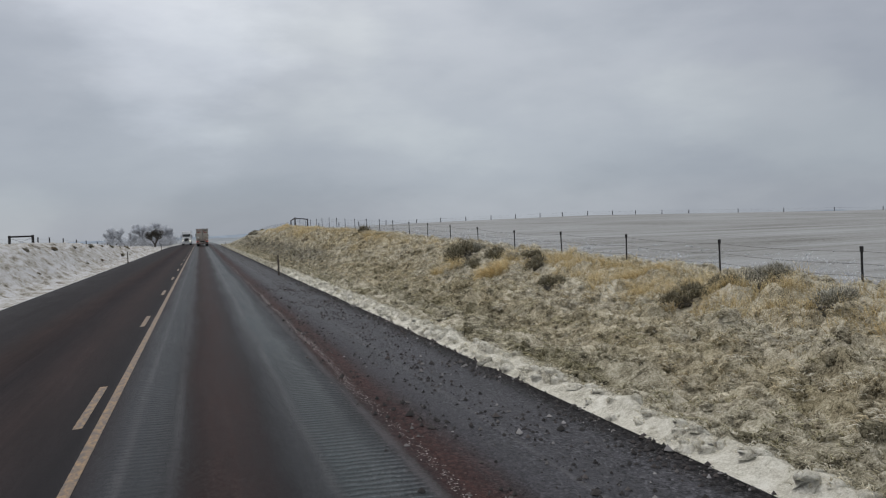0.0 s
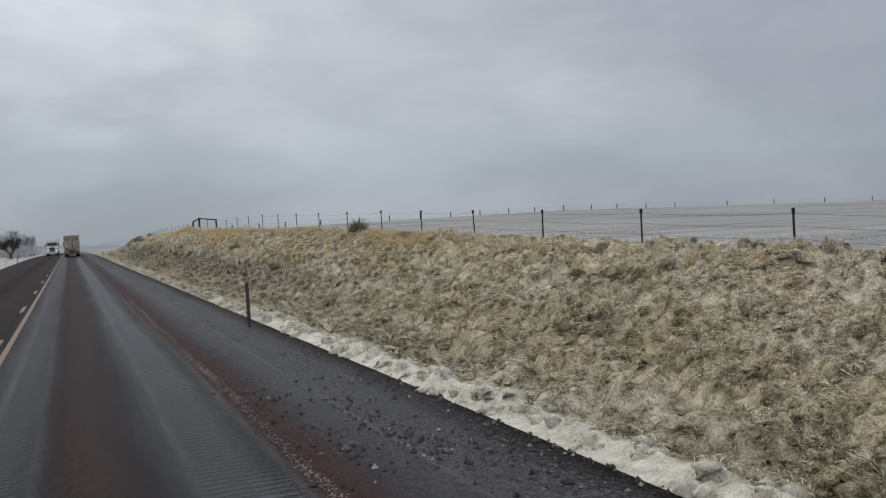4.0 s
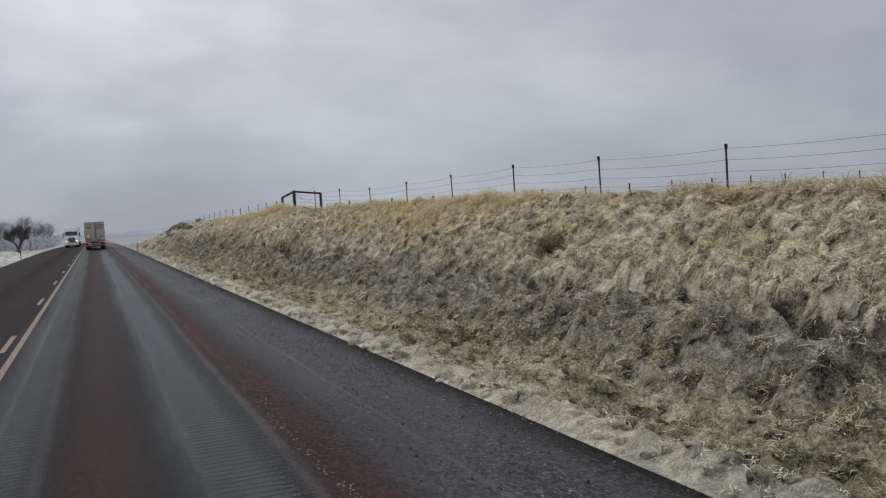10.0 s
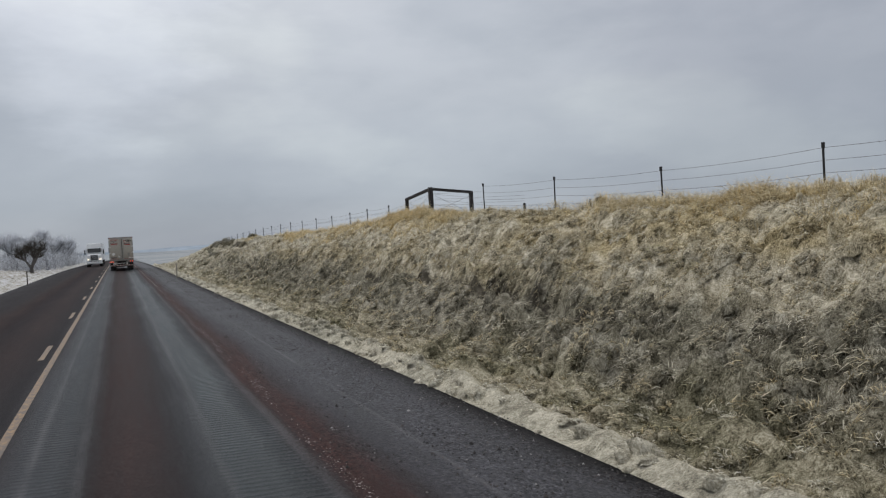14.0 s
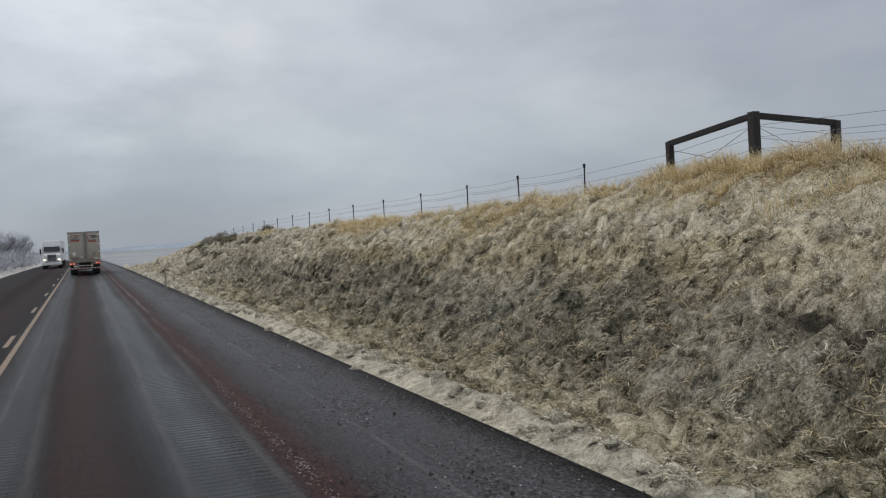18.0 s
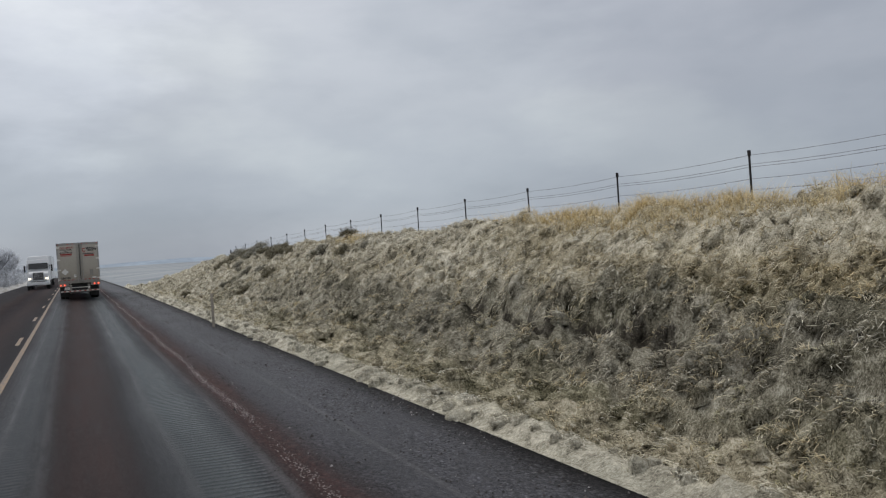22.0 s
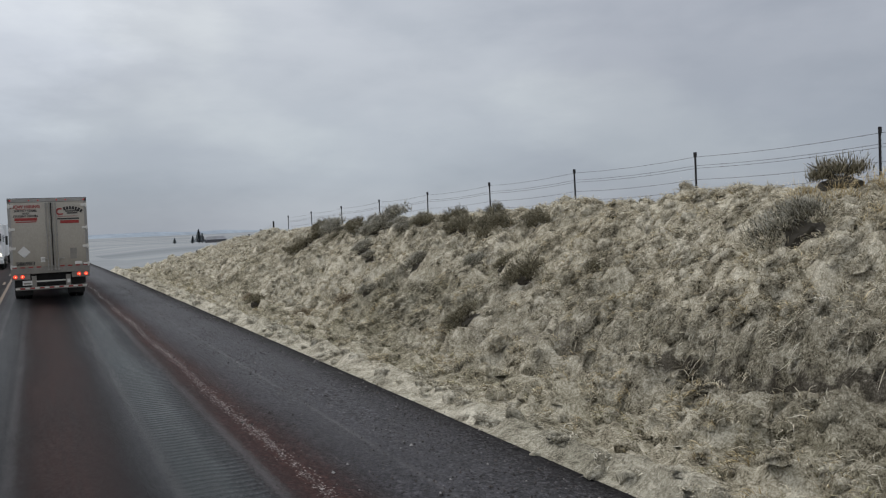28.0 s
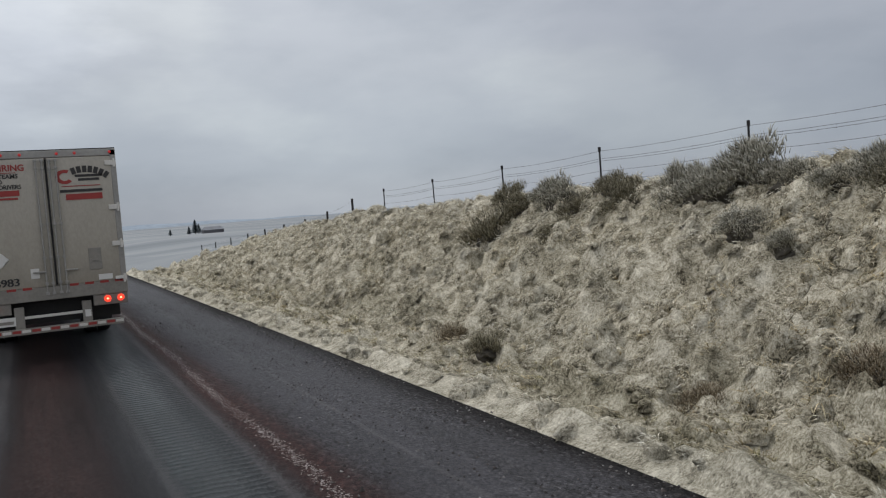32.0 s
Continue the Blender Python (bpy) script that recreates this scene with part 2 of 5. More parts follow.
tread_at = along_road(k, xx, [(0.2, 0.0), (0.35, 0.6), (0.75, 0.6), (0.9, 0.0), (2.4, 0.0), (2.55, 1.0), (3.18, 1.0), (3.3, 0.0), (4.1, 0.0), (4.6, 0.1), (6.0, 0.15)])
tread_at = k.math("MULTIPLY", tread_at, k.ramp(k.noise(0.5, 4, 0.6, stretch=(1, 0.4, 1)), [(0.35, 0.2), (0.6, 1.0)]))
treads = k.math("MULTIPLY", tread.outputs["Fac"], tread_at)
col = k.mix(1.0, col, k.ramp(treads, [(0.0, 0.8), (0.35, 0.85), (0.8, 1.9)]), "MULTIPLY")
# thin pale ridges of slush beside the tracks, and the frosted seam of the shoulder
thin = k.math("ADD", k.axis(0), k.math("ADD", k.math("MULTIPLY", wob, 0.22), k.math("MULTIPLY", fray, 0.25)))
ridges = along_road(k, thin, [(0.36, 0.0), (0.43, 0.5), (0.5, 0.0), (0.88, 0.0), (0.95, 0.35), (1.02, 0.0), (2.36, 0.0), (2.42, 0.3), (2.5, 0.0), (3.22, 0.0), (3.3, 0.55), (3.38, 0.0), (4.655, 0.0), (4.69, 0.85), (4.725, 0.0)])
ridges = k.math("MULTIPLY", ridges, k.ramp(k.noise(1.6, 5, 0.7, stretch=(1, 0.35, 1)), [(0.32, 0.15), (0.58, 1.0)]))
col = k.mix(ridges, col, (0.15, 0.145, 0.148))
col = k.mix(1.0, col, (0.86, 0.86, 0.875), "MULTIPLY")
rough = along_road(k, xx, [(-6, 0.9), (-3.3, 0.78), (-2.2, 0.85), (-1.2, 0.78), (-0.2, 0.75), (0.3, 0.5), (0.8, 0.5), (1.2, 0.66), (2.0, 0.58), (2.4, 0.42), (2.9, 0.44),
                           (3.1, 0.6), (3.6, 0.62), (4.5, 0.5), (5.6, 0.52), (6.2, 0.75)])
rough = k.math("ADD", k.math("MULTIPLY", k.math("ADD", blot, streak), 0.2), k.math("SUBTRACT", rough, 0.2))
k.bump(k.math("ADD", k.math("ADD", k.math("MULTIPLY", grit, 0.5), k.math("MULTIPLY", gravel_at, k.math("ADD", k.math("MULTIPLY", k.voronoi(34.0), -1.0), crumbs))), k.math("MULTIPLY", treads, 1.6)), 0.6, 0.016)
shine = along_road(k, xx, [(-6, 0.03), (-3.3, 0.05), (-2.2, 0.03), (-1.2, 0.05), (-0.2, 0.05), (0.3, 0.08), (0.9, 0.08), (1.2, 0.05), (2.0, 0.06), (2.4, 0.10), (2.9, 0.11), (3.2, 0.05), (3.6, 0.05), (4.5, 0.09), (5.6, 0.08), (6.2, 0.03)])
k.l.new(shine, k.b.inputs["Specular IOR Level"])
M_ROAD = k.done(col, rough)

k = Nodes("road_paint_yellow", 0.55)
wear = k.ramp(k.noise(14.0, 6, 0.7, stretch=(1, 0.4, 1)), [(0.42, 0.0), (0.72, 1.0)])
M_YELLOW = k.done(k.mix(wear, (0.10, 0.075, 0.06), (0.38, 0.225, 0.085)))
k = Nodes("road_paint_white", 0.7)
wear = k.ramp(k.noise(17.0, 6, 0.75), [(0.44, 0.0), (0.6, 1.0)])
M_WHITE_LINE = k.done(k.mix(wear, (0.12, 0.09, 0.085), (0.38, 0.345, 0.33)))
k = Nodes("grey_gravel", 0.85)
M_STONE = k.done(k.ramp(k.island(), [(0.0, (0.010, 0.009, 0.009)), (0.55, (0.026, 0.022, 0.022)), (0.8, (0.055, 0.045, 0.043)), (0.92, (0.12, 0.112, 0.11)), (1.0, (0.28, 0.27, 0.27))]))

# matted, frosted bank grass: tangled fibres, gaps painted dark as shade, tinted in drifts
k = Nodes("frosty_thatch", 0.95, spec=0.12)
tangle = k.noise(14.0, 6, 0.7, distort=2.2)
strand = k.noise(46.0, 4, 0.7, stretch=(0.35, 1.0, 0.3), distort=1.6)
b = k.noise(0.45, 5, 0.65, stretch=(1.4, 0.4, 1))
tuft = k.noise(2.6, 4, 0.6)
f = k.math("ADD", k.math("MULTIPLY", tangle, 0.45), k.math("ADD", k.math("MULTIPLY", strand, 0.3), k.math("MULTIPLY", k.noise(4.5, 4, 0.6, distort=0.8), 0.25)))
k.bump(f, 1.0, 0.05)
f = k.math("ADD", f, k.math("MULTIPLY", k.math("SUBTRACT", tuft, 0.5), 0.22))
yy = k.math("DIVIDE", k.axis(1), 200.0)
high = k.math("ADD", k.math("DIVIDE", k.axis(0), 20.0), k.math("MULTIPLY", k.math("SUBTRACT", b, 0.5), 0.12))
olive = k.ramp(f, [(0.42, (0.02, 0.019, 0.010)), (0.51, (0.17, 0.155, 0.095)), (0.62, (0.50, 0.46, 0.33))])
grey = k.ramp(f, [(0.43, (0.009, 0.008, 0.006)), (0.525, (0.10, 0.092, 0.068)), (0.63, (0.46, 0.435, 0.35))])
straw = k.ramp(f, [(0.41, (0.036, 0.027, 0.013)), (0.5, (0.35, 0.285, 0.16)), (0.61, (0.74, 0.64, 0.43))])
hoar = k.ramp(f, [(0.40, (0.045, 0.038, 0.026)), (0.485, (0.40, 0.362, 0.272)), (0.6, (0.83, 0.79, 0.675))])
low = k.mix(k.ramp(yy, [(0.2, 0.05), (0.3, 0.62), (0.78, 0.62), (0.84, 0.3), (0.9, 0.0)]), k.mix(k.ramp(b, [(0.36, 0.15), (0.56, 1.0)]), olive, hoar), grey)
up = k.mix(k.ramp(yy, [(0.6, 0.0), (0.74, 0.75)]), k.mix(k.ramp(b, [(0.38, 0.0), (0.56, 0.8)]), k.mix(k.ramp(yy, [(0.14, 0.65), (0.26, 0.0)]), straw, hoar), hoar), k.mix(k.ramp(b, [(0.32, 0.2), (0.5, 1.0)]), grey, hoar))
col = k.mix(k.ramp(high, [(0.505, 0.0), (0.545, 1.0)]), k.mix(k.ramp(yy, [(0.2, 0.45), (0.28, 0.0)]), low, straw), up)
ditch = k.mix(k.ramp(b, [(0.4, 0.0), (0.6, 1.0)]), olive, k.mix(k.ramp(yy, [(0.2, 0.0), (0.27, 0.45), (0.7, 0.45), (0.77, 0.1)]), hoar, straw))
col = k.mix(k.ramp(high, [(0.40, 0.8), (0.45, 0.0)]), col, ditch)
col = k.mix(k.math("MULTIPLY", k.ramp(yy, [(0.73, 0.0), (0.80, 0.45), (0.84, 0.35), (0.865, 0.4), (0.9, 0.8)]), k.ramp(b, [(0.36, 0.6), (0.52, 1.0)])), col, hoar)
rime = k.math("MULTIPLY", k.ramp(k.math("ADD", k.math("DIVIDE", k.axis(0), 20.0), k.math("MULTIPLY", k.math("SUBTRACT", tuft, 0.5), 0.035)), [(0.332, 1.0), (0.345, 0.0)]), k.ramp(yy, [(0.2, 1.0), (0.28, 0.35), (0.74, 0.35), (0.79, 0.25)]))
col = k.mix(rime, col, k.ramp(f, [(0.36, (0.24, 0.22, 0.165)), (0.47, (0.60, 0.57, 0.48)), (0.59, (0.86, 0.835, 0.75))]))


def swing(k, size, rate, phase=0.0):
    """A sine along the road, of that size."""
    return k.math("MULTIPLY", k.math("SINE", k.math("ADD", k.math("MULTIPLY", k.axis(1), rate), phase)), size)


# bare earth, coloured near black, in a band below the turf scarp
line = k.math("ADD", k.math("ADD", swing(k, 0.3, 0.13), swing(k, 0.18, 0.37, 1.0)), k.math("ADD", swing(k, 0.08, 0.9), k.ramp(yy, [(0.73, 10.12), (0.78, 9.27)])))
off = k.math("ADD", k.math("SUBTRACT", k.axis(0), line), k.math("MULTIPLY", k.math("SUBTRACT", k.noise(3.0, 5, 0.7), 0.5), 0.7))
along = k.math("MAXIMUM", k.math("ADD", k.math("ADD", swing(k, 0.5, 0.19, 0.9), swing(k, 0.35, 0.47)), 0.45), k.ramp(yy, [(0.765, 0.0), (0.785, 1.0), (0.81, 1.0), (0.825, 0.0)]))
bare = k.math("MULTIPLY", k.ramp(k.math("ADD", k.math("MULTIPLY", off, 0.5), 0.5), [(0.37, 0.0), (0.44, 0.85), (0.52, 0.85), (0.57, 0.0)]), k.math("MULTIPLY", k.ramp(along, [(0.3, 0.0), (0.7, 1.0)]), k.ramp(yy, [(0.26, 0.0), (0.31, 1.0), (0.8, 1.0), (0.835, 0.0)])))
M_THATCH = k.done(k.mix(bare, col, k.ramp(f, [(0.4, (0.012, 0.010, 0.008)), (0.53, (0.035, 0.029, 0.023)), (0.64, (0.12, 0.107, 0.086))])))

# snow-dusted stubble field
k = Nodes("snow_dusted_field", 0.9, spec=0.25)
rows = k.noise(0.6, 6, 0.65, stretch=(0.1, 1.0, 1))
fine = k.noise(9.0, 5, 0.7, stretch=(0.4, 1, 1))
big = k.noise(0.05, 3)
f = k.math("ADD", k.math("MULTIPLY", rows, 0.6), k.math("MULTIPLY", fine, 0.4))
f = k.math("ADD", f, k.math("MULTIPLY", k.math("SUBTRACT", big, 0.5), 0.25))
k.bump(fine, 0.5, 0.05)
M_FIELD = k.done(k.ramp(f, [(0.36, (0.12, 0.117, 0.105)), (0.46, (0.255, 0.255, 0.247)), (0.62, (0.36, 0.37, 0.375))]))

k = Nodes("snowy_bank", 0.9, spec=0.25)
f = k.noise(1.7, 7, 0.7, stretch=(1, 0.5, 1))
k.bump(k.noise(6.0, 5, 0.7), 0.8, 0.08)
M_SNOWBANK = k.done(k.ramp(f, [(0.34, (0.13, 0.115, 0.09)), (0.44, (0.36, 0.34, 0.3)), (0.58, (0.56, 0.56, 0.57))]))

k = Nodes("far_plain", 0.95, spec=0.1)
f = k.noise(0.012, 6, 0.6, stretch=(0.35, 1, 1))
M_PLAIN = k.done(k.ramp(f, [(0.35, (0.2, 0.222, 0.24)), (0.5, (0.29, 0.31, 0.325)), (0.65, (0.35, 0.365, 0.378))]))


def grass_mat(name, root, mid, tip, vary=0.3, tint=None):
    """Dry grass: colour runs from roots darkened as painted shade to the rimed tip."""
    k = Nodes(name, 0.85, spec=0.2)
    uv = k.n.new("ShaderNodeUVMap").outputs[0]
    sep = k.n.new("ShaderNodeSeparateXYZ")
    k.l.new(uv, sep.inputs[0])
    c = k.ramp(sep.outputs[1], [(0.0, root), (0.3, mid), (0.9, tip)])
    isl = k.island()
    c = k.mix(1.0, c, k.ramp(isl, [(0.0, 1 - vary), (1.0, 1 + vary)]), "MULTIPLY")
    patch = k.noise(0.5, 4, 0.6)
    if tint:
        c = k.mix(k.ramp(patch, [(0.42, 0.0), (0.64, 0.75)]), c, k.mix(1.0, c, tint, "MULTIPLY"))
    fuzz = k.noise(70.0, 4, 0.75, distort=1.5)
    c = k.mix(1.0, c, k.ramp(fuzz, [(0.36, 0.72), (0.62, 1.15)]), "MULTIPLY")
    return k.done(c)



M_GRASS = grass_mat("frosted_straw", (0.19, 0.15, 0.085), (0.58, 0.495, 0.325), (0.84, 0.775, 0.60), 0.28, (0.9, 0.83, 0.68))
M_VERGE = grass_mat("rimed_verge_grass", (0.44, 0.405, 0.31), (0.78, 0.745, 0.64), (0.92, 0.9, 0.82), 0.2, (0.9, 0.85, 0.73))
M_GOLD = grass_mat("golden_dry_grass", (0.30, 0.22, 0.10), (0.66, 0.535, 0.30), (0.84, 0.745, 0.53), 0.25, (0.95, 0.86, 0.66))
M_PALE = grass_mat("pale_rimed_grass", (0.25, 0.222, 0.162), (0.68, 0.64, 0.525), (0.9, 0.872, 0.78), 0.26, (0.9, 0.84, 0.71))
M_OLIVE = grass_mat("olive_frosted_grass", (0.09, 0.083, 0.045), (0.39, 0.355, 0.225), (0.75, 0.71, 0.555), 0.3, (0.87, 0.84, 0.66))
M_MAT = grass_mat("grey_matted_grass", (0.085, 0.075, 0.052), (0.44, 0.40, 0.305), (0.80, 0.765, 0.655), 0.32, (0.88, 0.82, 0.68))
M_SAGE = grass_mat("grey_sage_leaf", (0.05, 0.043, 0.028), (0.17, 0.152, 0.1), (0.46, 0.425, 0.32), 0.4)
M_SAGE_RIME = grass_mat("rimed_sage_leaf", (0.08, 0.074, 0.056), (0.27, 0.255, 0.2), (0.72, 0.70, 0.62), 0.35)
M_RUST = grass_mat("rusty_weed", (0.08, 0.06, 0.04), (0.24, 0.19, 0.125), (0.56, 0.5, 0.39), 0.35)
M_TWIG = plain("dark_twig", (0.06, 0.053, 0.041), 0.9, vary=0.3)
M_BARK = plain("frosted_bark", (0.10, 0.09, 0.085), 0.9, vary=0.4, bump=0.5)
# rime on bark and twigs, whitened further to paint the fog over the trees
M_RIMED_BARK = plain("rimed_hazed_bark", (0.27, 0.28, 0.30), 0.9, vary=0.4, bump=0.5)
M_RIME = grass_mat("rimed_hazed_twigs", (0.36, 0.37, 0.39), (0.58, 0.60, 0.64), (0.8, 0.82, 0.86), 0.25)
# pine lightened to grey-blue: distance haze is put into the colour
M_PINE = grass_mat("hazed_pine", (0.08, 0.09, 0.095), (0.13, 0.15, 0.16), (0.3, 0.33, 0.35), 0.3)

M_STEEL_POST = plain("weathered_steel_post", (0.02, 0.019, 0.02), 0.7, 0.3, vary=0.4, scale=20)
M_WIRE = plain("barbed_wire", (0.13, 0.125, 0.125), 0.6, 0.6, vary=0.3, scale=20)
k = Nodes("old_timber", 0.9)
g = k.noise(9.0, 6, 0.65, stretch=(6, 6, 0.6))
k.bump(g, 0.6, 0.01)
M_TIMBER = k.done(k.ramp(g, [(0.3, (0.014, 0.012, 0.012)), (0.55, (0.033, 0.030, 0.030)), (0.72, (0.085, 0.08, 0.08))]))
M_DELIN = plain("brown_marker_post", (0.07, 0.055, 0.045), 0.6, vary=0.3, scale=12)
M_DELIN_GREY = plain("grey_marker_post", (0.30, 0.27, 0.23), 0.6, vary=0.25, scale=12)

# ---- the lie of the land ----
CREST_Y = (-400, -60, 8, 23, 43, 58, 74, 84, 100, 117, 136, 155, 169, 184, 194, 204, 212, 230, 260, 300, 400, 700)
CREST_Z = (0.2, 0.3, 0.45, 0.8, 1.34, 1.86, 2.23, 2.5, 2.65, 2.85, 2.65, 2.6, 2.5, 2.25, 2.0, 1.6, 1.0, 0.2, -1.2, -2.8, -4.5, -7.5)
LEFT_Y = (-400, -30, 20, 60, 80, 112, 150, 190, 230, 400)
LEFT_Z = (1.0, 1.9, 2.2, 2.2, 2.1, 1.5, 0.8, 0.3, 0.1, -1.5)


def grade(y):
    """Fall of the whole ground beyond the crest of the road."""
    d = np.maximum(np.asarray(y, float) - 190, 0)
    return -0.009 * d * d / (d + 90)


def road_z(x, y):
    x = np.asarray(x, float)
    z = np.where(x > 0, -0.02 * np.minimum(x, 3.6) - 0.05 * np.maximum(x - 3.6, 0), -0.02 * np.minimum(-x, 3.6) - 0.05 * np.maximum(-x - 3.6, 0))
    return z + grade(y)


def lip_x(y):
    """Line of the small turf scarp half way up the cut slope."""
    return 10.45 + 0.3 * np.sin(y * 0.13) + 0.18 * np.sin(y * 0.37 + 1.0) + 0.08 * np.sin(y * 0.9) - 0.85 * np.clip((y - 146) / 10, 0, 1)


def lip_at(y):
    """How strongly the scarp shows along the road, 0 to 1."""
    along = np.clip(0.45 + 0.5 * np.sin(y * 0.19 + 0.9) + 0.35 * np.sin(y * 0.47), 0.0, 1)
    along = np.maximum(along, np.exp(-((y - 159) / 4.5) ** 4))
    return np.clip((y - 48) / 14, 0, 1) * np.clip((168 - y) / 9, 0, 1) * along


def land_z(x, y):
    """Height of the ground, in metres, at arrays x and y."""
    x, y = np.asarray(x, float), np.asarray(y, float)
    c = np.interp(y, CREST_Y, CREST_Z)
    u = np.clip((x - 8.4) / 4.3, 0, None)
    s = np.where(u < 0.8, u, 0.8 + 0.2 * (1 - np.exp(-(u - 0.8) / 0.2)))
    right = -0.3 + (c + 0.25) * s
    right = right + 0.3 * np.exp(-((x - 13.2) / 0.85) ** 2) * np.clip((230 - y) / 20, 0, 1)
    right = right + 0.34 * np.exp(-((x - 15.2) / 1.3) ** 2) * np.clip((75 - y) / 25, 0, 1)
    right = right - 0.36 * np.exp(-((x - lip_x(y) + 0.38) / 0.28) ** 2) * lip_at(y) + 0.1 * np.exp(-((x - lip_x(y) - 0.15) / 0.3) ** 2) * lip_at(y)
    right = right + 0.3 * np.exp(-((y - 117.5) / 3.6) ** 2) * np.exp(-((x - 14.2) / 1.5) ** 2)
    t = np.clip((x - 16) / 45, 0, 1)
    t = t * t * (3 - 2 * t)
    far = np.interp(y, (-400, 20, 60, 80, 100, 112, 135, 200, 260, 400), (0.7, 0.9, 1.3, 1.7, 2.45, 3.0, 3.05, 2.0, 0.0, -3.0)) - np.clip(x - 60, 0, 400) * 0.02
    right = right * (1 - t) + far * t
    lc = np.interp(y, LEFT_Y, LEFT_Z)
    v = np.clip((-x - 7.0) / 4.0, 0, 1)
    left = -0.25 + (lc + 0.25) * (v * v * (3 - 2 * v)) + np.clip(-x - 11, 0, 60) * 0.012
    side = np.where(x > 0, right, left)
    edge = np.clip((np.abs(x) - 6.2) / 0.8, 0, 1)
    rz = road_z(np.clip(x, -6.2, 6.2), 0)
    z = rz * (1 - edge) + side * edge
    z = np.where(np.abs(x) < 6.2, z - 0.12, z)
    wide = np.clip((np.hypot(x, y - 150) - 260) / 500, 0, 1)
    g = grade(y)
    z = z + np.where(y > 190, g * 0.35, 0) * (np.abs(x) > 6.2) + np.where(np.abs(x) <= 6.2, g, 0)
    flat = -3.0 - 0.0075 * np.clip(np.hypot(x, y) - 300, 0, 1600) + 6.0 * np.clip((np.hypot(x, y) - 1900) / 900, 0, 1)
    return z * (1 - wide) + flat * wide


def lumps(x, y, seed=0.0):
    """Tussocky unevenness."""
    out = np.zeros(len(x))
    for i in range(len(x)):
        p = Vector((x[i] * 1.3, y[i] * 1.15, seed))
        out[i] = noise.noise(p * 0.55) * 0.16 + noise.noise(p) * 0.15 + noise.noise(p * 2.1) * 0.09
    return out


def link_mesh(name, me, material=None, parent=None, label=""):
    ob = new(name, me)
    if material is not None and not me.materials:
        me.materials.append(material)
    if parent is not None:
        ob.parent = parent
    if label:
        tagged(ob, label)
    return ob


def part(name, bm, material, parent=None, label="", smooth=False):
    """Links a bmesh as one mesh object under its thing or part."""
    me = bpy.data.meshes.new(name)
    bm.to_mesh(me)
    bm.free()
    if smooth:
        me.polygons.foreach_set("use_smooth", [True] * len(me.polygons))
    return link_mesh(name, me, material, parent, label)


def empty(name, loc=(0, 0, 0), **tags):
    ob = new(name)
    ob.location = loc
    return tagged(ob, **tags)


def box(bm, c, size, bevel=0.0, rot=None):
    r = bmesh.ops.create_cube(bm, size=1.0)
    vs = r["verts"]
    m = Matrix.Translation(c) @ (rot or Matrix.Identity(4)) @ Matrix.Diagonal((*size, 1))
    bmesh.ops.transform(bm, matrix=m, verts=vs)
    if bevel:
        es = list({e for v in vs for e in v.link_edges})
        bmesh.ops.bevel(bm, geom=es, offset=bevel, segments=2, affect="EDGES", profile=0.6)
    return bm


def rod(bm, a, b, r0, r1=None, seg=8):
    a, b = Vector(a), Vector(b)
    d = b - a
    q = d.to_track_quat("Z", "Y").to_matrix().to_4x4()
    bmesh.ops.create_cone(bm, cap_ends=True, segments=seg, radius1=r0, radius2=r0 if r1 is None else r1, depth=d.length,
                          matrix=Matrix.Translation((a + b) / 2) @ q)
    return bm


def sheet(name, xs, ys, zfun, mats, pick):
    """A grid over xs and ys, with heights zfun, and a material index pick(x, y) a face."""
    X, Y = np.meshgrid(xs, ys)
    Z = zfun(X.ravel(), Y.ravel())
    co = np.stack([X.ravel(), Y.ravel(), Z], 1)
    nx, ny = len(xs), len(ys)
    i = (np.arange(ny - 1)[:, None] * nx + np.arange(nx - 1)[None]).ravel()
    faces = np.stack([i, i + 1, i + nx + 1, i + nx], 1)
    me = quick_mesh(name, co, faces)
    for m in mats:
        me.materials.append(m)
    cx, cy = co[faces, 0].mean(1), co[faces, 1].mean(1)
    me.polygons.foreach_set("material_index", pick(cx, cy).astype(np.int32))
    me.polygons.foreach_set("use_smooth", np.ones(len(faces), bool))
    return me


def quick_mesh(name, co, faces, uv=None):
    me = bpy.data.meshes.new(name)
    k = faces.shape[1]
    me.vertices.add(len(co))
    me.vertices.foreach_set("co", np.ascontiguousarray(co, np.float32).ravel())
    me.loops.add(faces.size)
    me.loops.foreach_set("vertex_index", np.ascontiguousarray(faces, np.int32).ravel())
    me.polygons.add(len(faces))
    me.polygons.foreach_set("loop_start", np.arange(0, faces.size, k, dtype=np.int32))
    if uv is not None:
        me.uv_layers.new(name="UVMap")
        me.uv_layers[0].data.foreach_set("uv", np.ascontiguousarray(uv[faces.ravel()], np.float32).ravel())
    me.update(calc_edges=True)
    me.validate()
    return me


# ground: one sheet to the horizon
gx = np.concatenate([[-3000, -1500, -800, -400, -200, -120, -80, -60, -45, -35, -28, -22, -18, -15], np.arange(-13, -6.0, 0.5), [-6.2, -5.8, 0, 5.6, 6.2],
                     np.arange(6.3, 14.6, 0.14), [14.75, 15.0, 15.3, 15.65, 16.1, 16.7, 17.5, 19, 21, 24, 28, 33, 40, 48, 58, 70, 85, 105, 140, 200, 300, 500, 900, 1600, 3000]])
